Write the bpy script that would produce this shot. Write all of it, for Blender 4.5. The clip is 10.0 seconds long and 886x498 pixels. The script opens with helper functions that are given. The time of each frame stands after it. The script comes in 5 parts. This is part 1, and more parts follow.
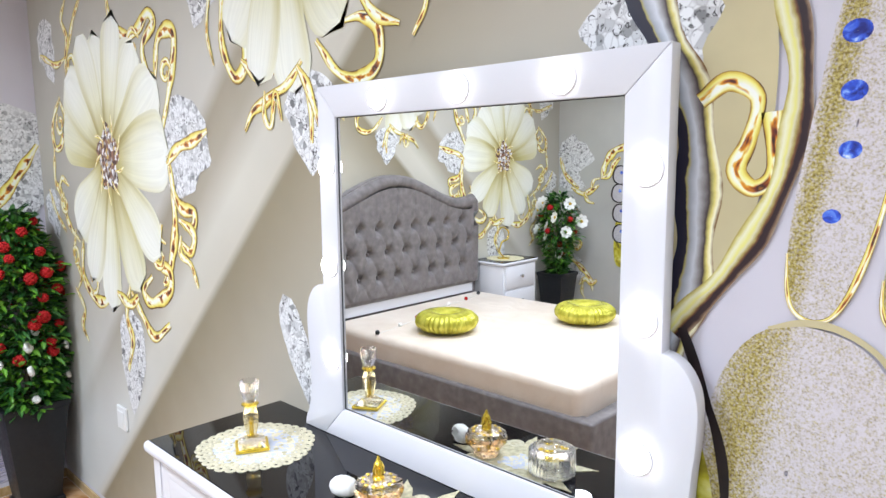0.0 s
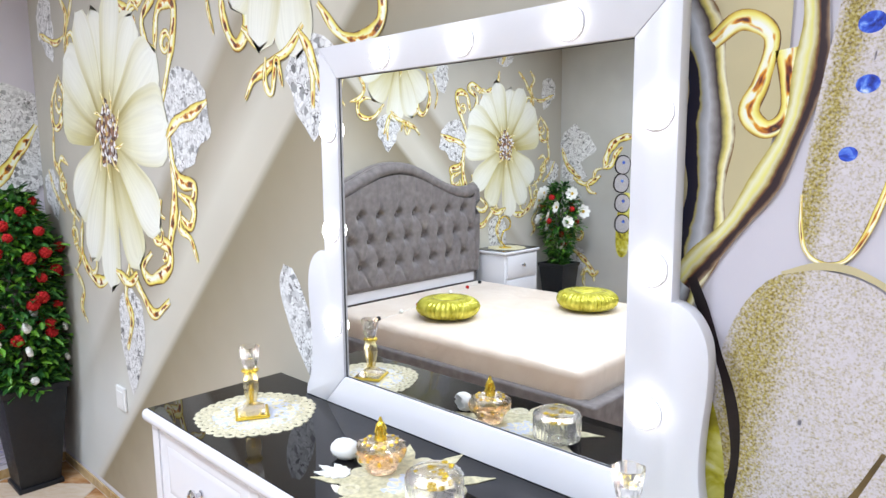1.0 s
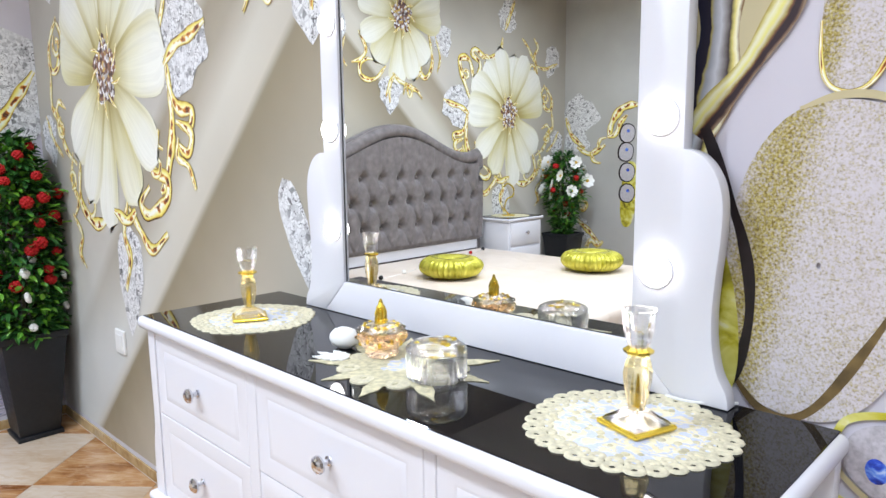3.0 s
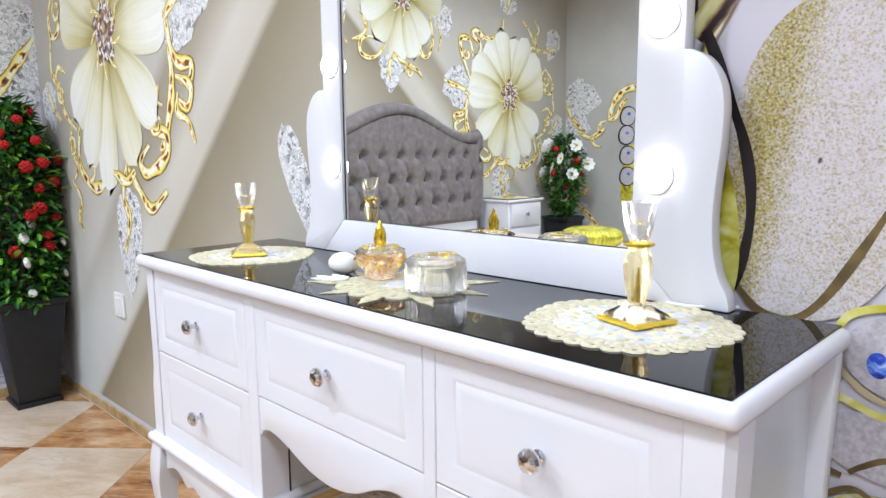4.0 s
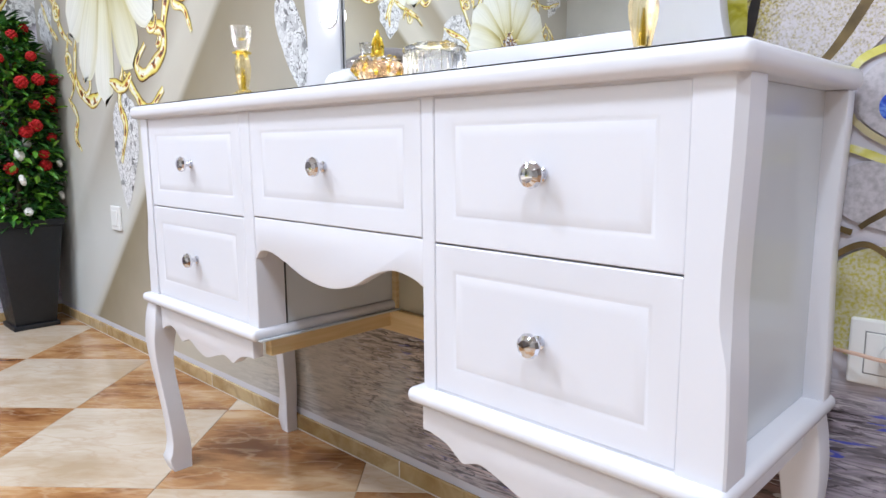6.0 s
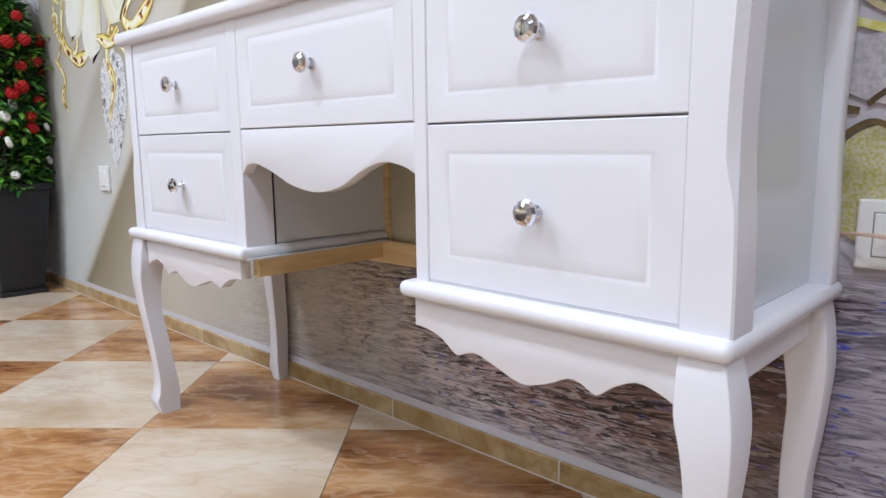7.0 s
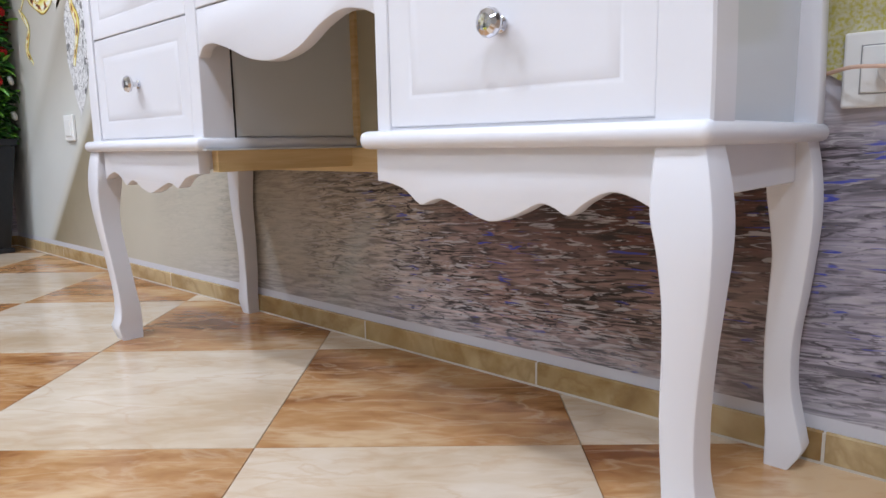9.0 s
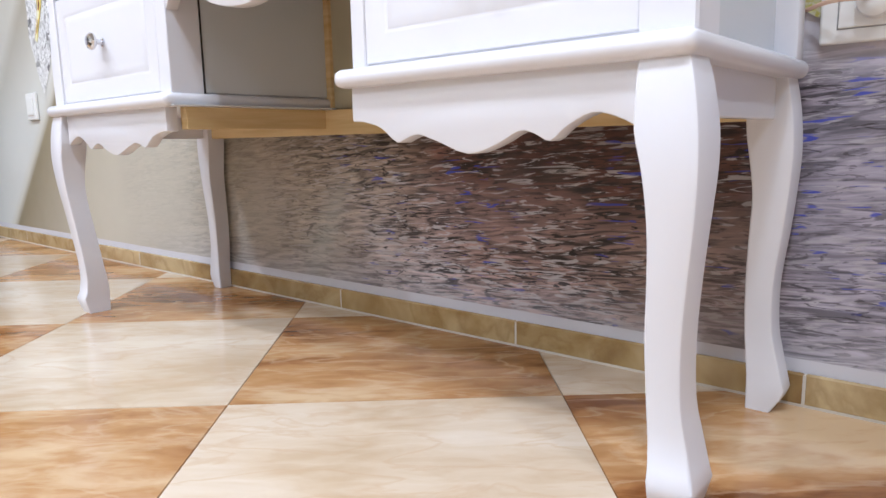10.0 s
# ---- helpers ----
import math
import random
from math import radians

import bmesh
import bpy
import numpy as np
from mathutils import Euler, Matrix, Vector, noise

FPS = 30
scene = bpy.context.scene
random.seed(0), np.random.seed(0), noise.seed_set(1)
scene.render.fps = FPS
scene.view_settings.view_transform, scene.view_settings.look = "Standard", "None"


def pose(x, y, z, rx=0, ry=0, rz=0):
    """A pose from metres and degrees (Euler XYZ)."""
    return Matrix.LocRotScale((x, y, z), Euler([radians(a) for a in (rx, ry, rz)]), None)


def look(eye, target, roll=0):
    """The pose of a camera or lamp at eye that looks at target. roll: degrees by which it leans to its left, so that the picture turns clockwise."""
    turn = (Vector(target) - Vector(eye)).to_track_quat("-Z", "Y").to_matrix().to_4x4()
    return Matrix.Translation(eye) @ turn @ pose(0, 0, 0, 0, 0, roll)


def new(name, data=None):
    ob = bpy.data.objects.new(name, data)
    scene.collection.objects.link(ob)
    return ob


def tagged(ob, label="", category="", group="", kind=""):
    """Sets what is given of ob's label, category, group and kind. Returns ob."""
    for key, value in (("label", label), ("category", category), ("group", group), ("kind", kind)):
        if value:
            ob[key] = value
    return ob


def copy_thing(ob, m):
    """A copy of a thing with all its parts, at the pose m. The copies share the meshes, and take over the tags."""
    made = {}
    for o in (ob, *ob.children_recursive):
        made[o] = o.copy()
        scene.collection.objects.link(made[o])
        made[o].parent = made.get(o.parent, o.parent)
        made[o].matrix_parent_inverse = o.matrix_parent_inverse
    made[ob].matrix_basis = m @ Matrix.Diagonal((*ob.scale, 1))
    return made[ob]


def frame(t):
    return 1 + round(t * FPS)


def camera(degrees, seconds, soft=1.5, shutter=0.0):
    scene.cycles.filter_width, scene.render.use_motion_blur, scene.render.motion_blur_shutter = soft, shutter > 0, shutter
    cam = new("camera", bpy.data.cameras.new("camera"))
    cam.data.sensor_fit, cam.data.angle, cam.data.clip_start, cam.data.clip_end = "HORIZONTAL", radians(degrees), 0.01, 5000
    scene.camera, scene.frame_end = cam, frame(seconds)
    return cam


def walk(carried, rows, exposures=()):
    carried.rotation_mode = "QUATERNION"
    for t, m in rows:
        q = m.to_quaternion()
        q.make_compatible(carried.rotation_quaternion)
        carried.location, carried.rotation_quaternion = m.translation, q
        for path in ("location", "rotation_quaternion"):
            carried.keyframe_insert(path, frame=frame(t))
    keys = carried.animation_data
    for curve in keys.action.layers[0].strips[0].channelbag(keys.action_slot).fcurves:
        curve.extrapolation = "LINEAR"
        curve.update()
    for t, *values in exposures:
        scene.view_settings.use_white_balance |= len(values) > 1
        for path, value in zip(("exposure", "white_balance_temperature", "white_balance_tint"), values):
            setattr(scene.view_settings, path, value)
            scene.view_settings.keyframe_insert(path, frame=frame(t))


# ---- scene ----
import functools

cam = camera(66.8, 10.0)
PATH = [
    (0, (0.853, -0.988, 1.52), (-0.51, 0.45, 1.254), -0.5),
    (0.5, (0.846, -0.985, 1.483), (-0.518, 0.453, 1.214), -0.5),
    (1, (0.839, -0.983, 1.44), (-0.525, 0.454, 1.171), -0.4),
    (1.5, (0.829, -0.977, 1.394), (-0.537, 0.458, 1.119), -0.4),
    (2, (0.829, -0.973, 1.341), (-0.538, 0.46, 1.064), -0.5),
    (3.5, (0.835, -0.976, 1.163), (-0.536, 0.451, 0.875), -0.5),
    (4, (0.841, -0.984, 1.091), (-0.529, 0.444, 0.803), -0.4),
    (4.5, (0.847, -0.99, 1.016), (-0.524, 0.437, 0.725), -0.4),
    (5, (0.855, -0.997, 0.937), (-0.517, 0.428, 0.641), -0.4),
    (5.5, (0.857, -1.0, 0.856), (-0.514, 0.424, 0.556), -0.4),
    (7, (0.847, -0.989, 0.621), (-0.511, 0.447, 0.312), -0.6),
    (7.5, (0.854, -0.979, 0.564), (-0.496, 0.464, 0.257), -0.7),
    (8, (0.857, -0.97, 0.518), (-0.488, 0.477, 0.209), -0.9),
    (8.5, (0.853, -0.955, 0.471), (-0.485, 0.498, 0.158), -0.9),
    (9, (0.845, -0.951, 0.426), (-0.481, 0.512, 0.115), -1.0),
    (9.5, (0.837, -0.951, 0.389), (-0.458, 0.541, 0.074), -1.1),
    (10, (0.834, -0.948, 0.355), (-0.435, 0.565, 0.037), -1.2),
]
walk(cam, [(t, look(eye, target, roll)) for t, eye, target, roll in PATH],
     [(0.0, -0.20), (2.0, -0.22), (3.5, -0.28), (5.5, -0.18), (7.0, -0.38), (7.5, -0.42), (8.0, -0.44), (8.5, -0.44), (9.0, -0.34), (9.5, -0.24), (10.0, -0.02)])
# ---- room numbers ----
XL, XR, YB, YF, CEIL = -2.62, 2.9, 0.0, -4.32, 2.72
TOP = 0.866            # dresser top
BED = 0.50


# ---- world and lamps ----
world = bpy.data.worlds.new("world")
scene.world = world
world.use_nodes = True
world.node_tree.nodes["Background"].inputs[0].default_value = (0.75, 0.8, 0.9, 1)
world.node_tree.nodes["Background"].inputs[1].default_value = 0.3


def lamp(name, x, y, size, watts, colour=(0.735, 0.835, 1.0)):
    data = bpy.data.lights.new(name, "AREA")
    data.shape, data.size, data.energy, data.color = "DISK", size, watts, colour
    data.spread = radians(154)
    ob = new(name, data)
    ob.location = (x, y, CEIL - 0.03)
    return ob


LAMPS = [(-1.65, -3.2), (-1.75, -1.45), (-0.5, -3.3), (-0.4, -1.35), (1.2, -3.3), (1.0, -1.5), (2.1, -1.3), (-1.1, -2.2)]
WATTS = [26.5, 35.0, 26.5, 26.5, 26.5, 26.5, 26.5, 26.5]
for (lx, ly), watts in zip(LAMPS, WATTS):
    lamp("downlight_lamp", lx, ly, 0.17, watts)


# ---- materials ----
class Nodes:
    """A node material under construction."""

    def __init__(self, name, rough=0.5, metal=0.0):
        self.mat = bpy.data.materials.new(name)
        self.mat.use_nodes = True
        self.tree = self.mat.node_tree
        self.bsdf = self.tree.nodes["Principled BSDF"]
        self.bsdf.inputs["Roughness"].default_value = rough
        self.bsdf.inputs["Metallic"].default_value = metal

    def add(self, kind, **inputs):
        n = self.tree.nodes.new(kind)
        for k, v in inputs.items():
            self.put(n.inputs[k.replace("_", " ")], v)
        return n

    def put(self, socket, v):
        if isinstance(v, bpy.types.NodeSocket):
            self.tree.links.new(v, socket)
        elif isinstance(v, (tuple, list)) and len(v) == 3 and len(socket.default_value) == 4:
            socket.default_value = (*v, 1)
        else:
            socket.default_value = v

    def coords(self, kind="Object", scale=(1, 1, 1), turn=(0, 0, 0)):
        c = self.tree.nodes.new("ShaderNodeTexCoord")
        m = self.tree.nodes.new("ShaderNodeMapping")
        m.inputs["Scale"].default_value, m.inputs["Rotation"].default_value = scale, turn
        self.tree.links.new(c.outputs[kind], m.inputs[0])
        return m.outputs[0]

    def noise(self, scale, detail=4.0, vector=None, distortion=0.0):
        n = self.add("ShaderNodeTexNoise", Scale=scale, Detail=detail, Distortion=distortion)
        if vector is not None:
            self.put(n.inputs["Vector"], vector)
        return n.outputs["Fac"]

    def voronoi(self, scale, vector=None, out="Distance", feature="F1"):
        n = self.add("ShaderNodeTexVoronoi", Scale=scale)
        n.feature = feature
        if vector is not None:
            self.put(n.inputs["Vector"], vector)
        return n.outputs[out]

    def ramp(self, fac, stops, ease="LINEAR"):
        n = self.tree.nodes.new("ShaderNodeValToRGB")
        n.color_ramp.interpolation = ease
        e = n.color_ramp.elements
        while len(e) < len(stops):
            e.new(0.5)
        for el, (p, c) in zip(e, stops):
            el.position = p
            el.color = (c, c, c, 1) if isinstance(c, (int, float)) else (*c, 1)
        self.put(n.inputs[0], fac)
        return n.outputs[0]

    def math(self, op, a, b=0.0, c=0.0):
        n = self.tree.nodes.new("ShaderNodeMath")
        n.operation = op
        self.put(n.inputs[0], a), self.put(n.inputs[1], b), self.put(n.inputs[2], c)
        return n.outputs[0]

    def mix(self, fac, a, b, blend="MIX"):
        n = self.tree.nodes.new("ShaderNodeMix")
        n.data_type, n.blend_type = "RGBA", blend
        self.put(n.inputs[0], fac), self.put(n.inputs[6], a), self.put(n.inputs[7], b)
        return n.outputs[2]

    def axes(self, vector):
        n = self.tree.nodes.new("ShaderNodeSeparateXYZ")
        self.put(n.inputs[0], vector)
        return n.outputs

    def colour(self, v):
        self.put(self.bsdf.inputs["Base Color"], v)
        return self

    def rough(self, v):
        self.put(self.bsdf.inputs["Roughness"], v)
        return self

    def bump(self, height, strength=0.2, distance=0.002):
        n = self.add("ShaderNodeBump", Strength=strength, Distance=distance, Height=height)
        self.tree.links.new(n.outputs[0], self.bsdf.inputs["Normal"])
        return self

    def set(self, **inputs):
        for k, v in inputs.items():
            self.put(self.bsdf.inputs[k.replace("_", " ")], v)
        return self


def plain(name, colour, rough=0.5, metal=0.0, vary=0.06, scale=9.0, bump=0.0, fine=180.0):
    n = Nodes(name, rough, metal)
    f = n.noise(scale, 5, n.coords())
    dark = tuple(c * (1 - vary * 2) for c in colour)
    n.colour(n.ramp(f, [(0.3, dark), (0.65, colour)]))
    if vary > 0.01:
        n.rough(n.ramp(n.noise(scale * 3, 4, n.coords()), [(0.3, max(rough - 0.06, 0.02)), (0.7, min(rough + 0.08, 1))]))
    if bump:
        n.bump(n.noise(fine, 3, n.coords()), bump, 0.001)
    return n.mat


def glass(name, colour=(1, 1, 1), rough=0.01, ior=1.45, thin=0.55, rib_glare=0.0):
    """Cut glass: part refracting body, part thin clear wall that lets the light through, and a mirror-bright surface. A
    white share stands in for refracted brightness.
    """
    n = Nodes(name, rough)
    n.colour(colour).set(Transmission_Weight=1.0, IOR=ior)
    clear = n.add("ShaderNodeBsdfTransparent", Color=colour)
    shine = n.add("ShaderNodeBsdfGlossy", Color=(1.0, 1.0, 1.0), Roughness=0.02)
    edge = n.add("ShaderNodeFresnel", IOR=1.62)
    wall = n.tree.nodes.new("ShaderNodeMixShader")
    n.put(wall.inputs[0], edge.outputs[0]), n.put(wall.inputs[1], clear.outputs[0]), n.put(wall.inputs[2], shine.outputs[0])
    both = n.tree.nodes.new("ShaderNodeMixShader")
    n.put(both.inputs[0], thin), n.put(both.inputs[1], n.bsdf.outputs[0]), n.put(both.inputs[2], wall.outputs[0])
    # translucent white imitates bright surroundings refracted by ribs; the glass itself is clear
    pale = n.add("ShaderNodeBsdfTranslucent", Color=(0.95, 0.95, 0.95))
    glared = n.tree.nodes.new("ShaderNodeMixShader")
    n.put(glared.inputs[0], rib_glare), n.put(glared.inputs[1], both.outputs[0]), n.put(glared.inputs[2], pale.outputs[0])
    n.tree.links.new(glared.outputs[0], n.tree.nodes["Material Output"].inputs["Surface"])
    return n.mat


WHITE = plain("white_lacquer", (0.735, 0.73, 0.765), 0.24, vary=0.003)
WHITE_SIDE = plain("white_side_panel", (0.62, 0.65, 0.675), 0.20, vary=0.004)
BLACK_GLASS = Nodes("black_glass", 0.012)
BLACK_GLASS.colour((0.004, 0.004, 0.006)).set(IOR=1.42)
BLACK_GLASS.rough(BLACK_GLASS.ramp(BLACK_GLASS.noise(14, 4, BLACK_GLASS.coords()), [(0.4, 0.006), (0.75, 0.035)]))
BLACK_GLASS = BLACK_GLASS.mat
CHROME = plain("chrome", (0.70, 0.70, 0.73), 0.05, 1.0, vary=0.03)
GOLD = plain("gilt_metal", (0.98, 0.72, 0.09), 0.16, 0.8, vary=0.06)
RAW = Nodes("raw_wood", 0.6)
RAW.colour(RAW.ramp(RAW.noise(3, 4, RAW.coords(scale=(1.5, 1.5, 30)), 0.6), [(0.3, (0.60, 0.42, 0.19)), (0.7, (0.74, 0.57, 0.32))]))
RAW = RAW.mat
BOARD = plain("bare_hardboard", (0.46, 0.42, 0.30), 0.7, vary=0.06)
CRYSTAL = glass("crystal_glass", (1.0, 1.0, 1.0), 0.01, 1.45)
AMBER = glass("amber_crystal", (1.0, 0.92, 0.66), 0.01, 1.45)
PRESSED = glass("pressed_glass", (1.0, 1.0, 1.0), 0.01, 1.45, 0.8, 0.03)
PEACH = glass("peach_crystal", (1.0, 0.84, 0.68), 0.01, 1.45)
PLASTIC = plain("white_plastic", (0.84, 0.84, 0.82), 0.35, vary=0.01)
DARK = plain("dark_gap", (0.03, 0.03, 0.03), 0.8)

mirror_nodes = Nodes("mirror_silver", 0.0, 1.0)
mirror_nodes.colour((0.80, 0.81, 0.80)).rough(0.0)
MIRROR = mirror_nodes.mat
bulb_nodes = Nodes("lit_bulb", 0.3)
bulb_nodes.colour((0.95, 0.95, 0.95)).set(Emission_Color=(1.0, 0.98, 0.97), Emission_Strength=16.0)
BULB = bulb_nodes.mat
LIT = Nodes("lit_diffuser", 0.3)
LIT.colour((0.9, 0.9, 0.9)).set(Emission_Color=(0.80, 0.87, 1.0), Emission_Strength=14.0)
LIT = LIT.mat


def wall_material(name, axis, start):
    """Printed mural paper: soft slanting beams of light, bare lilac ground at the far end, and a dark brushed strip low
    down. Low wall painted brighter.
    axis: the world axis along the wall, start: where the print begins; the print runs the same way on every wall."""
    n = Nodes(name, 0.55)
    a = n.axes(n.coords())
    u = n.math("SUBTRACT", a[axis], start)
    z = a[2]
    flat = n.add("ShaderNodeCombineXYZ", X=u, Y=0.0, Z=z).outputs[0]
    slant = n.math("MULTIPLY_ADD", u, 0.693, n.math("MULTIPLY", z, -0.729))
    beams = n.ramp(n.math("MULTIPLY_ADD", slant, 0.34, 0.5),
                   [(0.0, (0.45, 0.44, 0.41)), (0.25, (0.46, 0.45, 0.42)), (0.40, (0.55, 0.54, 0.51)), (0.446, (0.58, 0.57, 0.545)), (0.468, (0.37, 0.33, 0.26)),
                    (0.505, (0.43, 0.395, 0.33)), (0.548, (0.66, 0.65, 0.60)), (0.586, (0.62, 0.60, 0.545)), (0.598, (0.30, 0.26, 0.18)), (0.635, (0.36, 0.32, 0.245)),
                    (0.70, (0.47, 0.44, 0.375)), (0.80, (0.56, 0.54, 0.485)), (1.0, (0.54, 0.52, 0.47))])
    cloud = n.ramp(n.noise(1.3, 3, flat), [(0.3, 0.82), (0.7, 0.96)])
    ground = n.mix(1.0, n.mix(1.0, beams, (1.04, 1.0, 0.92), "MULTIPLY"), cloud, "MULTIPLY")
    # brightness painted in towards the floor, making up for lamp falloff
    foot = n.math("MULTIPLY", n.ramp(z, [(0.40, 0.95), (1.55, 0.0)]), n.ramp(n.math("MULTIPLY_ADD", slant, 0.34, 0.5), [(0.36, 0.4), (0.50, 1.0), (0.575, 1.0), (0.596, 0.0)]))
    ground = n.mix(foot, ground, (0.64, 0.65, 0.625))
    lilac = n.mix(n.noise(5, 4, flat), (0.56, 0.53, 0.58), (0.66, 0.63, 0.68))
    ground = n.mix(n.ramp(n.math("MULTIPLY_ADD", n.noise(3, 3, flat), 0.08, n.math("SUBTRACT", u, 2.62)), [(0.36, 0.0), (0.46, 1.0)]), ground, lilac)
    # brushed strip
    def brush(along, up, scale, detail, twist):
        at = n.add("ShaderNodeCombineXYZ", X=n.math("MULTIPLY", u, along), Y=0.0, Z=n.math("MULTIPLY_ADD", z, up, n.math("MULTIPLY", u, -5.0))).outputs[0]
        return n.noise(scale, detail, at, twist)
    strokes = brush(8.0, 66.0, 1.0, 8, 1.9)
    dashes = brush(14.0, 88.0, 1.0, 4, 2.6)
    glints = brush(13.0, 95.0, 1.2, 4, 1.5)
    patches = n.noise(4.5, 4, flat)
    along = n.math("MULTIPLY_ADD", n.noise(3.0, 4, flat), 0.08, n.math("MULTIPLY_ADD", u, 0.25, -0.04))
    low_tone = n.ramp(along, [(0.49, (0.45, 0.41, 0.35)), (0.57, (0.44, 0.395, 0.35)), (0.62, (0.43, 0.365, 0.355)), (0.70, (0.34, 0.225, 0.205)), (0.785, (0.30, 0.215, 0.195)), (0.82, (0.38, 0.35, 0.42)), (1.0, (0.44, 0.41, 0.49))])
    high_tone = n.ramp(along, [(0.49, (0.40, 0.36, 0.295)), (0.60, (0.35, 0.29, 0.24)), (0.66, (0.16, 0.078, 0.060)), (0.72, (0.080, 0.028, 0.020)), (0.785, (0.10, 0.042, 0.032)), (0.82, (0.30, 0.275, 0.33)), (1.0, (0.42, 0.39, 0.47))])
    height = n.math("MULTIPLY_ADD", patches, 0.22, n.math("MULTIPLY_ADD", strokes, 0.12, z))
    tone = n.mix(n.ramp(height, [(0.33, 0.0), (0.47, 1.0)]), low_tone, high_tone)
    busy = n.math("MULTIPLY", n.ramp(along, [(0.52, 0.25), (0.60, 0.85), (0.66, 1.0), (0.79, 1.0), (0.82, 0.65)]), n.ramp(patches, [(0.36, 0.45), (0.55, 1.0)]))
    light = n.ramp(strokes, [(0.37, 0.12), (0.44, 0.45), (0.50, 0.88), (0.57, 1.20), (0.66, 1.75)])
    mud = n.mix(1.0, tone, n.mix(busy, (1.0, 1.0, 1.0), light), "MULTIPLY")
    mud = n.mix(n.math("MULTIPLY", busy, n.ramp(n.math("ADD", glints, n.ramp(z, [(0.08, 0.06), (0.22, -0.03)])), [(0.56, 0.0), (0.62, 0.85)])), mud, (0.56, 0.53, 0.55))
    mud = n.mix(n.math("MULTIPLY", busy, n.ramp(dashes, [(0.395, 0.97), (0.43, 0.0)])), mud, (0.012, 0.007, 0.007))
    # pale slanting patch
    ray = n.math("MULTIPLY_ADD", z, -0.55, u)
    mud = n.mix(n.math("MULTIPLY", n.ramp(n.math("MULTIPLY", ray, 0.25), [(0.545, 0.0), (0.56, 0.5), (0.572, 0.0)]), n.ramp(z, [(0.22, 1.0), (0.32, 0.0)])), mud, (0.46, 0.47, 0.44))
    flecks = brush(19.0, 150.0, 0.85, 2, 0.6)
    blue = n.math("MULTIPLY", n.ramp(flecks, [(0.63, 0.0), (0.66, 0.85)]), n.math("MULTIPLY", n.ramp(along, [(0.58, 0.0), (0.62, 1.0)]), n.ramp(n.noise(6.0, 3, flat), [(0.44, 0.0), (0.54, 1.0)])))
    mud = n.mix(blue, mud, (0.035, 0.06, 0.46))
    mud = n.mix(n.ramp(z, [(0.07, 0.45), (0.13, 0.0)]), mud, n.ramp(strokes, [(0.4, (0.26, 0.25, 0.28)), (0.6, (0.52, 0.51, 0.56))]))
    rag = n.math("MULTIPLY_ADD", n.noise(2.2, 6, flat), 0.22, -0.11)
    low = n.ramp(n.math("ADD", z, rag), [(0.40, 1.0), (0.485, 0.0)])
    side = n.ramp(n.math("MULTIPLY", n.math("ADD", u, n.math("MULTIPLY", rag, 1.5)), 0.25), [(0.345, 0.0), (0.50, 1.0)])
    ground = n.mix(n.math("MULTIPLY", low, side), ground, mud)
    # unpapered strip above the skirting
    ground = n.mix(n.ramp(z, [(0.058, 1.0), (0.062, 0.0)], "CONSTANT"), ground, (0.62, 0.61, 0.65))
    n.colour(ground)
    n.bump(n.noise(320, 3, n.coords()), 0.08, 0.0006)
    n.rough(n.ramp(n.noise(6, 4, n.coords()), [(0.3, 0.42), (0.7, 0.6)]))
    return n.mat


def uv_material(name, rough=0.5):
    n = Nodes(name, rough)
    c = n.tree.nodes.new("ShaderNodeTexCoord")
    return n, c.outputs["UV"], n.axes(c.outputs["UV"])


# petals: u runs from heart to tip, v across
def petal_material(name, gilt):
    n, uv, ax = uv_material(name, 0.5)
    chance = n.add("ShaderNodeObjectInfo").outputs["Random"]
    veins = n.noise(1.0, 4, n.add("ShaderNodeCombineXYZ", X=n.math("MULTIPLY", ax[0], 1.5), Y=n.math("MULTIPLY", ax[1], 22.0), Z=n.math("MULTIPLY", chance, 9.0)).outputs[0])
    soft = n.noise(1.0, 2, n.add("ShaderNodeCombineXYZ", X=n.math("MULTIPLY", ax[0], 2.0), Y=n.math("MULTIPLY", ax[1], 3.5), Z=n.math("MULTIPLY", chance, 23.0)).outputs[0])
    pale = n.ramp(ax[0], [(0.0, (0.22, 0.15, 0.03)), (0.20, (0.52, 0.45, 0.18)), (0.42, (0.76, 0.74, 0.54)), (0.7, (0.82, 0.815, 0.71)), (1.0, (0.84, 0.84, 0.77))])
    deep = n.ramp(ax[0], [(0.0, (0.09, 0.045, 0.008)), (0.2, (0.30, 0.22, 0.045)), (0.5, (0.56, 0.50, 0.22)), (1.0, (0.74, 0.72, 0.50))])
    fold = n.math("ADD", n.ramp(ax[1], [(0.0, 0.75), (0.09, 0.05), (0.45, 0.0), (0.72, 0.22), (0.93, 1.0), (1.0, 0.55)]), n.math("MULTIPLY_ADD", soft, 0.8, gilt - 0.40))
    petal = n.mix(n.math("MULTIPLY", fold, n.ramp(ax[0], [(0.1, 1.0), (1.0, 0.6)])), pale, deep)
    return n.colour(n.mix(1.0, petal, n.ramp(veins, [(0.3, 0.93), (0.62, 1.03)]), "MULTIPLY")).mat


PETAL, GILT_PETAL = petal_material("petal_print", 0.0), petal_material("gilt_petal_print", 0.75)

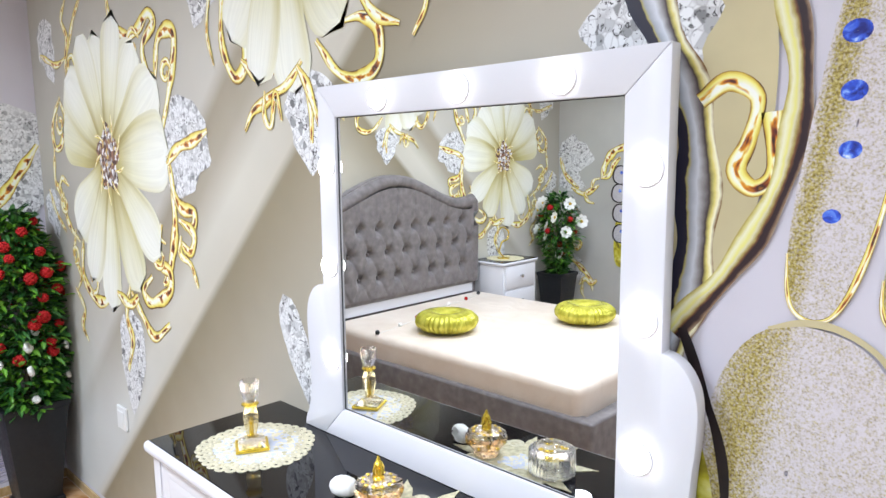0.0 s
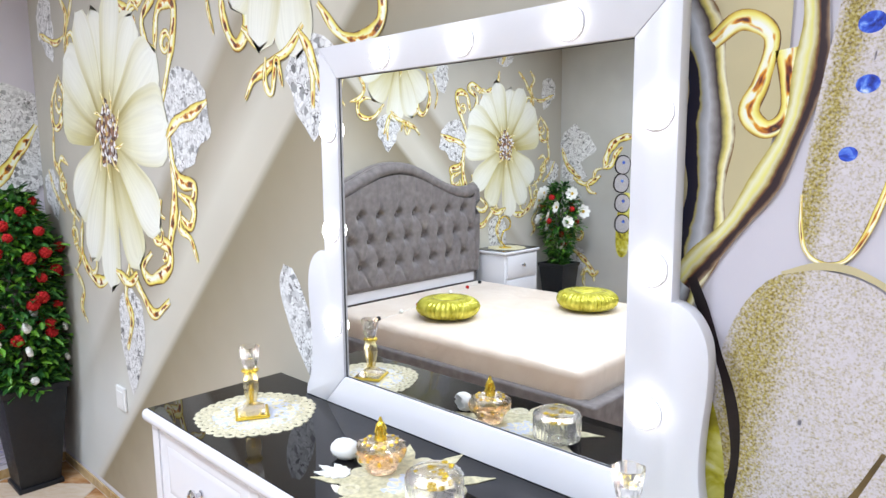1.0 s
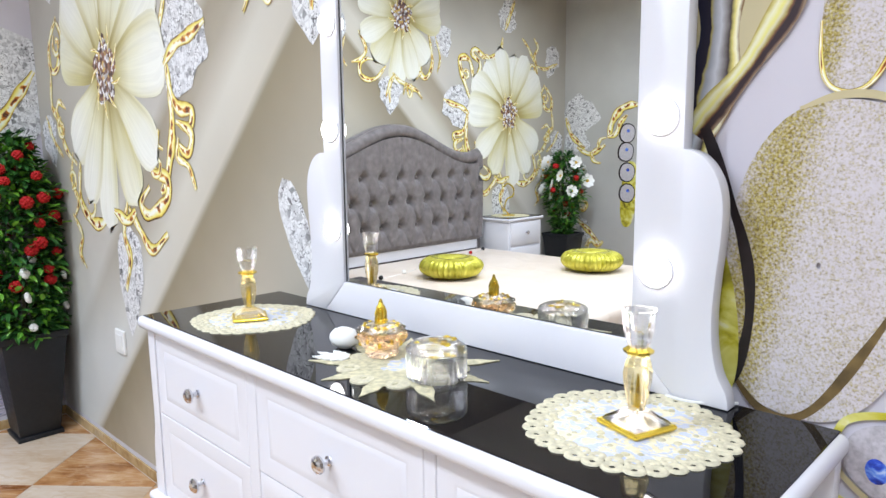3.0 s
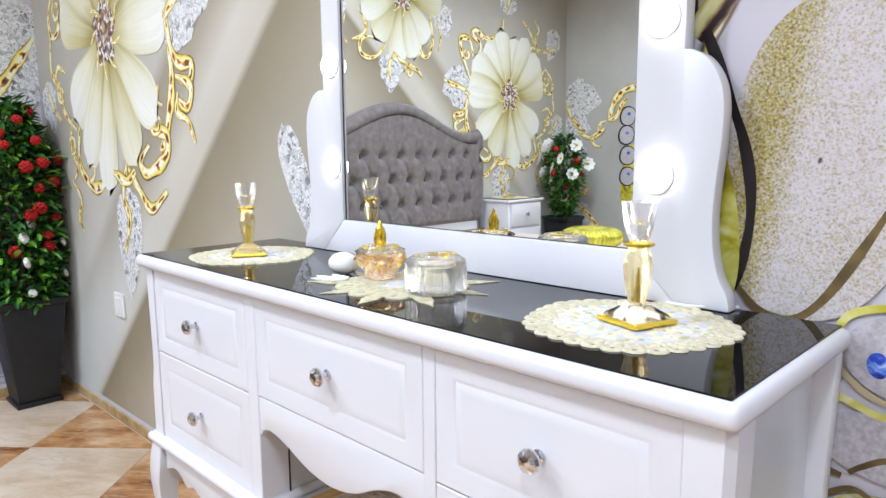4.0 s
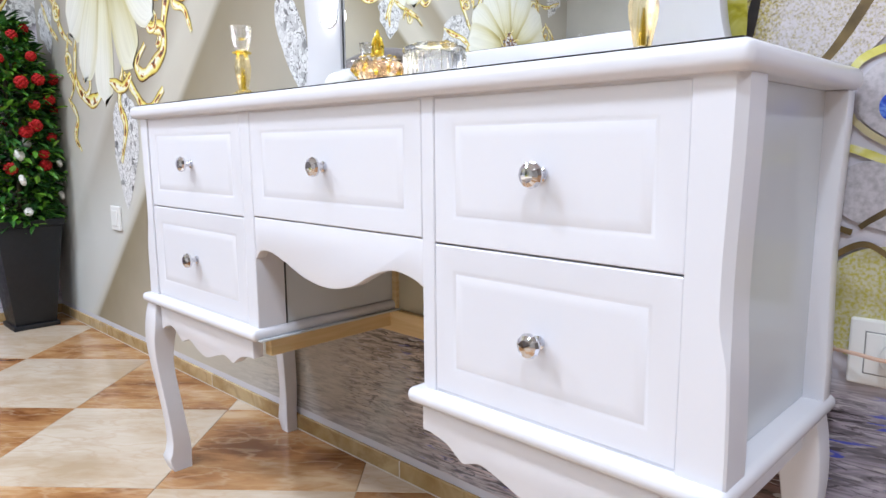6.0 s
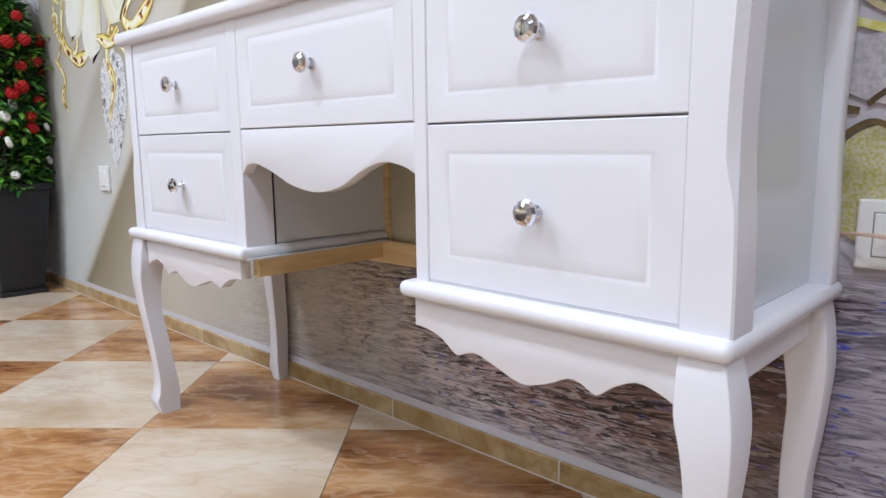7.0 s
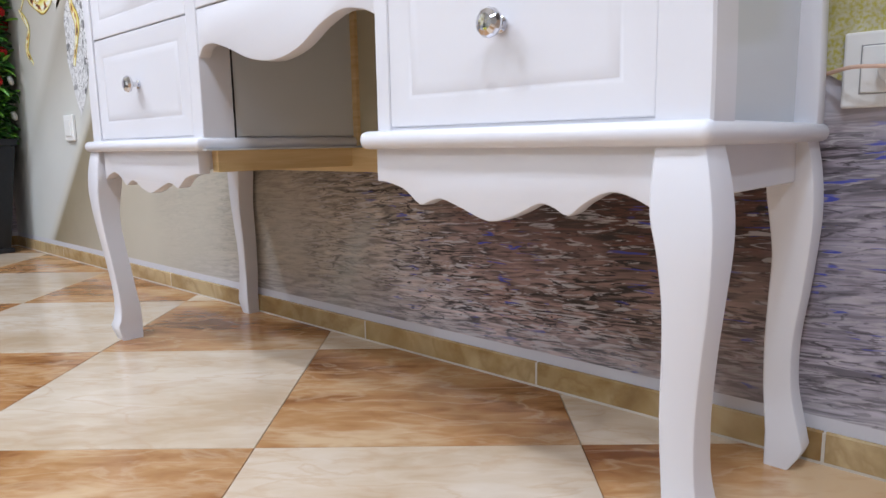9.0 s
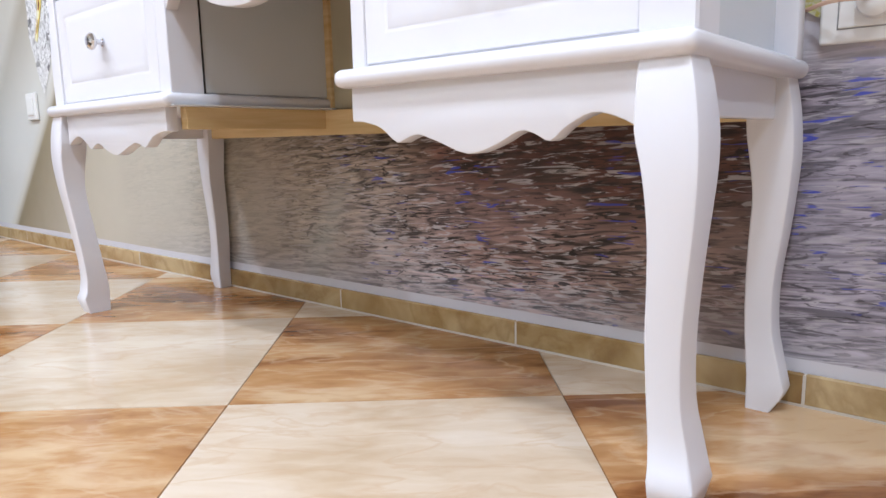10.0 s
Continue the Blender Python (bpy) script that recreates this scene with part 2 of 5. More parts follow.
# gilded scrolls: v across the ribbon
n, uv, ax = uv_material("scroll_print", 0.4)
across = n.math("ADD", ax[1], n.math("MULTIPLY_ADD", n.noise(1.4, 2, uv), 0.34, -0.17))
body = n.ramp(across, [(0.0, (0.22, 0.10, 0.015)), (0.07, (0.62, 0.42, 0.05)), (0.13, (0.86, 0.80, 0.30)), (0.28, (0.90, 0.90, 0.74)), (0.48, (0.88, 0.88, 0.80)), (0.62, (0.87, 0.85, 0.48)), (0.78, (0.84, 0.76, 0.18)),
                       (0.90, (0.66, 0.46, 0.05)), (0.96, (0.22, 0.09, 0.012)), (1.0, (0.05, 0.02, 0.008))])
glow = n.ramp(n.noise(1.5, 2, uv), [(0.50, (0.85, 0.74, 0.12)), (0.55, (0.70, 0.24, 0.010)), (0.60, (0.16, 0.025, 0.006)), (0.65, (0.020, 0.010, 0.010)), (0.73, (0.66, 0.22, 0.008))])
inside = n.math("MULTIPLY", n.ramp(across, [(0.20, 0.0), (0.30, 1.0), (0.62, 1.0), (0.74, 0.0)]), n.ramp(n.noise(1.5, 2, uv), [(0.49, 0.0), (0.53, 1.0)]))
scroll = n.mix(inside, body, glow)
SCROLL = n.colour(scroll).mat

# cut crystals
n = Nodes("crystal_print", 0.45)
cells = n.voronoi(60, n.coords(), "Color")
edges = n.voronoi(60, n.coords(), "Distance", "DISTANCE_TO_EDGE")
grey = n.ramp(n.axes(cells)[0], [(0.0, 0.14), (0.12, 0.48), (0.28, 0.70), (0.5, 0.80), (1.0, 0.84)])
grey = n.mix(n.ramp(edges, [(0.02, 0.5), (0.10, 0.0)]), grey, (0.40, 0.38, 0.38))
grey = n.mix(n.ramp(n.noise(75, 3, n.coords(), 2.0), [(0.375, 0.95), (0.405, 0.0)]), grey, (0.05, 0.045, 0.045))
CUT = n.colour(n.mix(n.ramp(n.noise(7, 2, n.coords()), [(0.5, 0.0), (0.72, 0.6)]), grey, (0.74, 0.74, 0.74))).mat

n = Nodes("pistil_print", 0.45)
cells = n.axes(n.voronoi(75, n.coords(), "Color"))
n.colour(n.ramp(cells[0], [(0.0, (0.07, 0.025, 0.015)), (0.28, (0.28, 0.13, 0.07)), (0.44, (0.42, 0.40, 0.40)), (0.56, (0.78, 0.77, 0.78)), (0.80, (0.20, 0.10, 0.06)), (0.92, (0.60, 0.40, 0.10))], "CONSTANT"))
PISTIL = n.mat

# sanded cells with gold grit; u across the cell
n, uv, ax = uv_material("grit_print", 0.5)
grit = n.noise(330, 5, n.coords())
where = n.math("ADD", n.ramp(ax[0], [(0.02, -0.04), (0.09, 0.22), (0.20, 0.30), (0.30, 0.20), (0.42, -0.02), (0.6, -0.12), (0.9, -0.13), (1.0, -0.02)]), n.math("MULTIPLY_ADD", n.noise(9, 3, n.coords()), 0.2, -0.1))
mask = n.ramp(n.math("ADD", grit, where), [(0.44, 0.0), (0.80, 1.0)])
n.colour(n.mix(mask, n.mix(n.noise(120, 3, n.coords()), (0.56, 0.51, 0.52), (0.70, 0.66, 0.69)), n.ramp(n.noise(260, 2, n.coords()), [(0.33, (0.17, 0.115, 0.015)), (0.5, (0.36, 0.28, 0.06)), (0.68, (0.54, 0.46, 0.17))])))
GRIT = n.mat

# dark metallic bands; v across
n, uv, ax = uv_material("band_print", 0.4)
n.colour(n.ramp(n.math("MULTIPLY_ADD", n.noise(2.5, 3, uv), 0.16, n.math("ADD", ax[1], -0.08)),
                [(0.0, (0.012, 0.012, 0.03)), (0.27, (0.02, 0.015, 0.03)), (0.30, (0.45, 0.38, 0.12)), (0.36, (0.36, 0.38, 0.42)), (0.52, (0.66, 0.68, 0.72)), (0.64, (0.34, 0.32, 0.32)),
                 (0.75, (0.05, 0.03, 0.03)), (0.84, (0.70, 0.60, 0.16)), (0.92, (0.90, 0.86, 0.60)), (1.0, (0.20, 0.10, 0.03))]))
BAND = n.mat
n, uv, ax = uv_material("dark_band_print", 0.4)
n.colour(n.ramp(n.math("MULTIPLY_ADD", n.noise(3, 3, uv), 0.2, n.math("ADD", ax[1], -0.1)),
                [(0.0, (0.40, 0.30, 0.06)), (0.08, (0.62, 0.56, 0.20)), (0.20, (0.80, 0.78, 0.56)), (0.36, (0.76, 0.72, 0.22)), (0.46, (0.66, 0.62, 0.40)), (0.56, (0.42, 0.33, 0.10)), (0.63, (0.16, 0.06, 0.02)),
                 (0.70, (0.02, 0.008, 0.012)), (0.86, (0.03, 0.012, 0.015)), (0.94, (0.20, 0.12, 0.07)), (1.0, (0.34, 0.26, 0.18))]))
DARK_BAND = n.mat
BLACK_STEM = plain("black_stem_print", (0.020, 0.010, 0.012), 0.4, vary=0.4, scale=25)
OCHRE = plain("ochre_print", (0.58, 0.50, 0.29), 0.5, vary=0.12, scale=4)
LIME = Nodes("lime_print", 0.5)
LIME.colour(LIME.ramp(LIME.noise(14, 4, LIME.coords(), 1.2), [(0.3, (0.16, 0.12, 0.01)), (0.45, (0.52, 0.46, 0.03)), (0.6, (0.72, 0.68, 0.20)), (0.75, (0.82, 0.80, 0.66))]))
LIME = LIME.mat
BROWN_LINE = plain("brown_line_print", (0.20, 0.13, 0.045), 0.5, vary=0.3, scale=30)
YELLOW_GRIT = Nodes("yellow_grit_print", 0.5)
speck = YELLOW_GRIT.mix(YELLOW_GRIT.ramp(YELLOW_GRIT.noise(210, 5, YELLOW_GRIT.coords()), [(0.42, 0.0), (0.62, 1.0)]), (0.60, 0.58, 0.44), (0.50, 0.45, 0.08))
YELLOW_GRIT.colour(YELLOW_GRIT.mix(YELLOW_GRIT.ramp(YELLOW_GRIT.noise(17, 4, YELLOW_GRIT.coords()), [(0.46, 0.0), (0.66, 0.75)]), speck, (0.27, 0.22, 0.03)))
YELLOW_GRIT = YELLOW_GRIT.mat
GEM = Nodes("blue_gem_print", 0.35)
GEM.colour(GEM.ramp(GEM.noise(60, 3, GEM.coords(), 1.0), [(0.32, (0.01, 0.015, 0.16)), (0.5, (0.03, 0.09, 0.62)), (0.62, (0.16, 0.32, 0.80)), (0.72, (0.7, 0.8, 0.9))]))
GEM = GEM.mat


def tile_material(name, stops, vein):
    n = Nodes(name, 0.14)
    c = n.tree.nodes.new("ShaderNodeTexCoord")
    info = n.add("ShaderNodeObjectInfo").outputs["Random"]
    m = n.add("ShaderNodeMapping", Vector=c.outputs["Object"], Scale=(1.1, 3.0, 1.0), Rotation=(0.0, 0.0, 0.55))
    n.put(m.inputs["Location"], n.add("ShaderNodeCombineXYZ", X=n.math("MULTIPLY", info, 31.0), Y=n.math("MULTIPLY", info, 57.0), Z=0.0).outputs[0])
    f = n.math("ADD", n.math("MULTIPLY", n.noise(2.3, 11, m.outputs[0], 0.35), 0.75), n.math("MULTIPLY", n.noise(13, 8, m.outputs[0], 0.8), 0.25))
    col = n.ramp(f, stops)
    col = n.mix(n.ramp(n.noise(5.2, 11, m.outputs[0], 0.5), [(0.46, 0.0), (0.50, 0.40), (0.53, 0.0)]), col, vein)
    col = n.mix(1.0, col, n.ramp(info, [(0.0, 0.90), (1.0, 1.06)]), "MULTIPLY")
    n.colour(col)
    n.rough(n.ramp(n.noise(11, 4, c.outputs["Object"]), [(0.3, 0.09), (0.7, 0.20)]))
    return n.mat


CREAM = tile_material("cream_marble_tile", [(0.36, (0.50, 0.37, 0.245)), (0.48, (0.58, 0.46, 0.34)), (0.62, (0.65, 0.55, 0.445))], (0.50, 0.34, 0.21))
BROWN = tile_material("brown_marble_tile", [(0.36, (0.19, 0.066, 0.020)), (0.45, (0.35, 0.160, 0.060)), (0.54, (0.47, 0.250, 0.108)), (0.64, (0.62, 0.43, 0.255))], (0.60, 0.42, 0.26))
SKIRT = tile_material("tan_skirting_tile", [(0.38, (0.20, 0.105, 0.036)), (0.48, (0.38, 0.25, 0.105)), (0.60, (0.56, 0.42, 0.23))], (0.25, 0.14, 0.05))
GROUT_PALE = plain("white_joint", (0.62, 0.56, 0.48), 0.9)
GROUT = plain("pale_grout", (0.50, 0.38, 0.26), 0.9)
CEIL_MAT = plain("white_ceiling", (0.84, 0.84, 0.84), 0.9, vary=0.01)
PAPER = plain("greige_paper", (0.53, 0.52, 0.485), 0.6, vary=0.10, scale=1.5)
PALE_GRIT = plain("pale_grit_print", (0.58, 0.55, 0.58), 0.5, vary=0.16, scale=150)
# dark brown for the unseen east wall, so that it bounces less light
BOUNCE_CUT = plain("brown_wall_paint", (0.24, 0.21, 0.18), 0.8, vary=0.03, scale=3)
POT = plain("black_planter", (0.007, 0.008, 0.011), 0.5, vary=0.15, scale=20, bump=0.1)
SOIL = plain("planter_moss", (0.10, 0.14, 0.03), 0.9, vary=0.3, scale=40, bump=0.5)
STEM = plain("plant_stem", (0.07, 0.06, 0.03), 0.7)


def leaf_material(name, dark, light, rough=0.42):
    n = Nodes(name, rough)
    f = n.add("ShaderNodeNewGeometry").outputs["Random Per Island"]
    n.colour(n.mix(n.noise(30, 2, n.coords()), n.ramp(f, [(0.0, dark), (1.0, light)]), dark))
    n.set(Transmission_Weight=0.0, Subsurface_Weight=0.0)
    return n.mat


LEAF = leaf_material("plastic_leaf", (0.014, 0.065, 0.016), (0.09, 0.30, 0.05))
LEAF_LIGHT = leaf_material("young_leaf", (0.08, 0.26, 0.02), (0.26, 0.52, 0.05))
RED = leaf_material("red_blossom", (0.36, 0.001, 0.002), (0.62, 0.004, 0.004), 0.75)
WHITE_BLOOM = plain("white_blossom", (0.85, 0.84, 0.80), 0.5, vary=0.03)
YELLOW_EYE = plain("yellow_eye", (0.7, 0.45, 0.04), 0.6)

VELVET = Nodes("grey_velvet", 0.75)
VELVET.colour(VELVET.ramp(VELVET.noise(22, 6, VELVET.coords()), [(0.3, (0.130, 0.112, 0.108)), (0.52, (0.170, 0.147, 0.142)), (0.72, (0.215, 0.190, 0.185))]))
VELVET.set(Sheen_Weight=0.25, Sheen_Roughness=0.4).bump(VELVET.noise(60, 4, VELVET.coords()), 0.3, 0.003)
VELVET = VELVET.mat
SATIN = Nodes("peach_satin", 0.38)
SATIN.colour(SATIN.ramp(SATIN.noise(5, 5, SATIN.coords()), [(0.3, (0.70, 0.57, 0.46)), (0.7, (0.79, 0.68, 0.57))]))
SATIN.set(Sheen_Weight=0.2).bump(SATIN.noise(4, 5, SATIN.coords(), 1.5), 0.5, 0.02)
SATIN = SATIN.mat
GOLD_CLOTH = Nodes("gold_satin", 0.24, 0.5)
GOLD_CLOTH.colour(GOLD_CLOTH.ramp(GOLD_CLOTH.noise(18, 4, GOLD_CLOTH.coords()), [(0.3, (0.42, 0.38, 0.02)), (0.7, (0.80, 0.76, 0.13))]))
GOLD_CLOTH = GOLD_CLOTH.mat

# lace: thread with gold and blue-grey woven ground
LACE_EDGE = plain("cream_lace", (0.70, 0.645, 0.46), 0.8, vary=0.14, scale=130, bump=0.6, fine=420)
n = Nodes("woven_lace_ground", 0.7)
flower = n.ramp(n.noise(46, 4, n.coords(), 1.5), [(0.47, 0.0), (0.54, 1.0)])
n.colour(n.mix(flower, n.mix(n.noise(300, 2, n.coords()), (0.48, 0.52, 0.66), (0.66, 0.70, 0.80)), n.mix(n.noise(120, 2, n.coords()), (0.70, 0.60, 0.30), (0.88, 0.85, 0.72))))
LACE = n.bump(n.math("ADD", flower, n.noise(420, 2, n.coords())), 0.5, 0.0015).mat
LACE_CREAM = plain("embroidered_leaf", (0.70, 0.64, 0.42), 0.75, vary=0.2, scale=90, bump=0.6, fine=350)


# ---- mesh helpers ----
def part(name, bm, mat, parent=None, label="", smooth=None):
    """Links a bmesh as one mesh object under parent."""
    me = bpy.data.meshes.new(name)
    if smooth is not None:
        for f in bm.faces:
            f.smooth = True
        for e in bm.edges:
            if len(e.link_faces) == 2 and e.calc_face_angle(0) > radians(smooth):
                e.smooth = False
    bm.normal_update()
    bm.to_mesh(me)
    bm.free()
    for m in (mat if isinstance(mat, (list, tuple)) else [mat]):
        me.materials.append(m)
    ob = new(name, me)
    ob.parent = parent
    return tagged(ob, label)


def again(ob, x=0, y=0, z=0, rx=0, ry=0, rz=0, scale=1.0, parent=None):
    """Another piece on the same mesh."""
    o = new(ob.name.split(".")[0], ob.data)
    o.parent = parent or ob.parent
    o.matrix_basis = pose(x, y, z, rx, ry, rz) @ Matrix.Scale(scale, 4)
    return o


def thing(name, place, label, category, group="", kind="", turn=0):
    ob = new(name)
    ob.empty_display_size = 0.05
    ob.location, ob.rotation_euler = place, (0, 0, radians(turn))
    return tagged(ob, label, category, group, kind)


def soften(bm, width, segments=2, angle=30):
    edges = [e for e in bm.edges if len(e.link_faces) == 2 and e.calc_face_angle(0) > radians(angle)]
    bmesh.ops.bevel(bm, geom=edges, offset=width, segments=segments, profile=0.5, affect="EDGES", clamp_overlap=True)
    return bm


def box(x0, x1, y0, y1, z0, z1, bevel=0.0, segments=2, bm=None):
    b = bmesh.new()
    bmesh.ops.create_cube(b, size=1)
    for v in b.verts:
        v.co = Vector(((x0 + x1) / 2 + v.co.x * (x1 - x0), (y0 + y1) / 2 + v.co.y * (y1 - y0), (z0 + z1) / 2 + v.co.z * (z1 - z0)))
    if bevel:
        soften(b, bevel, segments)
    return join(bm, b) if bm else b


def join(bm, other):
    me = bpy.data.meshes.new("tmp")
    other.to_mesh(me)
    other.free()
    bm.from_mesh(me)
    bpy.data.meshes.remove(me)
    return bm


def prism(outline, y0, y1, bevel=0.0, axis="y"):
    """A flat outline of (a, z) pairs drawn out along y (or along x)."""
    bm = bmesh.new()
    put = (lambda a, z, d: (a, d, z)) if axis == "y" else (lambda a, z, d: (d, a, z))
    front = [bm.verts.new(put(a, z, y0)) for a, z in outline]
    back = [bm.verts.new(put(a, z, y1)) for a, z in outline]
    bm.faces.new(front), bm.faces.new(back[::-1])
    k = len(outline)
    for i in range(k):
        j = (i + 1) % k
        bm.faces.new((front[j], front[i], back[i], back[j]))
    bmesh.ops.recalc_face_normals(bm, faces=bm.faces)
    if bevel:
        soften(bm, bevel, 2, 40)
    return bm


def loft(rings, cap=True):
    """Skins closed rings of equally many points."""
    bm = bmesh.new()
    rows = [[bm.verts.new(p) for p in r] for r in rings]
    k = len(rings[0])
    for a, b in zip(rows, rows[1:]):
        for i in range(k):
            j = (i + 1) % k
            bm.faces.new((a[i], a[j], b[j], b[i]))
    if cap:
        bm.faces.new(rows[0][::-1]), bm.faces.new(rows[-1])
    bmesh.ops.recalc_face_normals(bm, faces=bm.faces)
    return bm


def lathe(profile, seg=24, squash=None):
    """Turns (radius, z) pairs round z. squash(angle, k) may scale the radius."""
    return loft([[(r * (squash(a, k) if squash else 1) * math.cos(a), r * (squash(a, k) if squash else 1) * math.sin(a), z)
                  for a in (2 * math.pi * i / seg for i in range(seg))] for k, (r, z) in enumerate(profile)])


def smooth_line(pts, per=6):
    """Catmull-Rom through pts of any dimension."""
    p = [Vector(q) for q in pts]
    p = [2 * p[0] - p[1], *p, 2 * p[-1] - p[-2]]
    out = []
    for i in range(1, len(p) - 2):
        for s in range(per):
            t = s / per
            out.append(0.5 * (2 * p[i] + (p[i + 1] - p[i - 1]) * t + (2 * p[i - 1] - 5 * p[i] + 4 * p[i + 1] - p[i + 2]) * t * t
                              + (3 * p[i] - p[i - 1] - 3 * p[i + 1] + p[i + 2]) * t ** 3))
    return [*out, p[-2]]


def tube(pts, r, seg=8, per=6):
    line = smooth_line(pts, per)
    rings = []
    for i, c in enumerate(line):
        d = (line[min(i + 1, len(line) - 1)] - line[max(i - 1, 0)]).normalized()
        q = d.to_track_quat("Z", "Y")
        rings.append([c + q @ Vector((r * math.cos(a), r * math.sin(a), 0)) for a in (2 * math.pi * k / seg for k in range(seg))])
    return loft(rings)


def ball(r, x=0, y=0, z=0, seg=10, rings=7, sz=1.0):
    bm = bmesh.new()
    bmesh.ops.create_uvsphere(bm, u_segments=seg, v_segments=rings, radius=r)
    for v in bm.verts:
        v.co = Vector((v.co.x + x, v.co.y + y, v.co.z * sz + z))
    return bm


# ---- room shell ----
T = 0.12
wall_back = tagged(part("wall_north", box(XL - T, XR + T, YB, YB + T, -0.05, CEIL), wall_material("mural_back", 0, XL)), "pale greige wall papered with a glossy flower mural", "wall", kind="structure")
wall_left = tagged(part("wall_west", box(XL - T, XL, YF, YB, -0.05, CEIL), wall_material("mural_left", 1, YF)), "wall behind the bed with the same flower mural", "wall", kind="structure")
wall_front = tagged(part("wall_south", box(XL - T, XR + T, YF - T, YF, -0.05, CEIL), PAPER), "far wall with greige mural paper", "wall", kind="structure")
# east wall is out of view, kept dark to soak up bounce
wall_right = tagged(part("wall_east", box(XR, XR + T, YF, YB, -0.05, CEIL), BOUNCE_CUT), "unseen east wall, dark brown to cut bounced light", "wall", kind="structure")
tagged(part("ceiling", box(XL - T, XR + T, YF - T, YB + T, CEIL, CEIL + T), CEIL_MAT), "flat white plaster ceiling", "ceiling", kind="structure")
floor = tagged(part("floor", box(XL, XR, YF, YB, -0.05, -0.003), GROUT), "chequered cream and brown polished marble tile floor laid askew", "floor", kind="structure")


# ---- mural print: thin flat motifs on the paper ----
def on_back(u, z, off):
    return (XL + u, YB - off, z)


def on_left(u, z, off):
    return (XL + off, YF + u, z)


def on_front(u, z, off):
    return (XL + 1.0 - u, YF + off, z)


LAYER = [0.0]


def lift():
    LAYER[0] += 0.000015
    return 0.0012 + LAYER[0]


def sheet(rows, uvs):
    bm = bmesh.new()
    layer = bm.loops.layers.uv.new("UVMap")
    vs = [[bm.verts.new(p) for p in r] for r in rows]
    for i in range(len(rows) - 1):
        for j in range(len(rows[0]) - 1):
            f = bm.faces.new((vs[i][j], vs[i][j + 1], vs[i + 1][j + 1], vs[i + 1][j]))
            for loop, (a, b) in zip(f.loops, ((i, j), (i, j + 1), (i + 1, j + 1), (i + 1, j))):
                loop[layer].uv = uvs[a][b]
    return bm


def print_petal(wall, at, cu, cz, angle, length, width, bend=0.0, mat=None, name="petal"):
    a, off, rows, uvs = radians(angle), lift(), [], []
    for i in range(15):
        s = 0.04 + 0.96 * i / 14
        hw = width / 2 * (s ** 0.75) * max(1 - s ** 6, 0.0) ** 0.5 * 1.15 * (1 + 0.04 * math.sin(11 * s + angle)) + 0.004 * (1 - s)
        row, uvr = [], []
        for j in range(7):
            v = j / 6
            w = hw * (2 * v - 1)
            notch = 1 - (0.045 * abs(math.sin((2.3 + angle % 3 * 0.4) * math.pi * v + angle)) + 0.05 * math.exp(-((v - 0.4) / 0.1) ** 2)) * s ** 5
            along, side = length * s * notch, w + bend * s * s * length
            row.append(at(cu + along * math.cos(a) - side * math.sin(a), cz + along * math.sin(a) + side * math.cos(a), off))
            uvr.append((s, v))
        rows.append(row), uvs.append(uvr)
    return part(name, sheet(rows, uvs), mat or PETAL, wall)


def print_ribbon(wall, at, pts, width=0.03, mat=None, taper=True, name="gold_scroll", close=False):
    line, off, rows, uvs, run = smooth_line(pts, 7), lift(), [], [], 0.0
    width *= 1.0 if mat is None and name == "gold_scroll" else 1.0
    for i, c in enumerate(line):
        d = (line[min(i + 1, len(line) - 1)] - line[max(i - 1, 0)]).normalized()
        s = i / (len(line) - 1)
        w = width * ((0.35 + 0.65 * math.sin(math.pi * min(max(s, 0.02), 0.98)) ** 0.7) if taper else 1.0) * (1 + 0.18 * math.sin(run * 40))
        run += (c - line[max(i - 1, 0)]).length
        rows.append([at(c.x - d.y * w * (v - 0.5), c.y + d.x * w * (v - 0.5), off) for v in (0, 0.25, 0.5, 0.75, 1)])
        uvs.append([(run * 14, v) for v in (0, 0.25, 0.5, 0.75, 1)])
    return part(name, sheet(rows, uvs), mat or SCROLL, wall)


def print_leaf(wall, at, cu, cz, angle, length, width, lobes=0.12, seed=0):
    """A cut-crystal leaf from its base to its tip."""
    a, off, rnd = radians(angle), lift(), random.Random(seed)
    left, right = [], []
    for i in range(17):
        s = i / 16
        hw = width / 2 * max(math.sin(math.pi * min(s ** 0.62, 1.0)), 0.0) ** 0.8
        for side, out in ((1, left), (-1, right)):
            w = side * hw * (1 + lobes * math.sin(s * 17 + side + seed) + rnd.uniform(-0.03, 0.03))
            out.append(at(cu + length * s * math.cos(a) - w * math.sin(a), cz + length * s * math.sin(a) + w * math.cos(a), off))
    rows = [[l, ((Vector(l) + Vector(r)) / 2)[:], r] for l, r in zip(left, right)]
    return part("crystal_leaf", sheet(rows, [[(i / 16, j / 2) for j in range(3)] for i in range(17)]), CUT, wall)


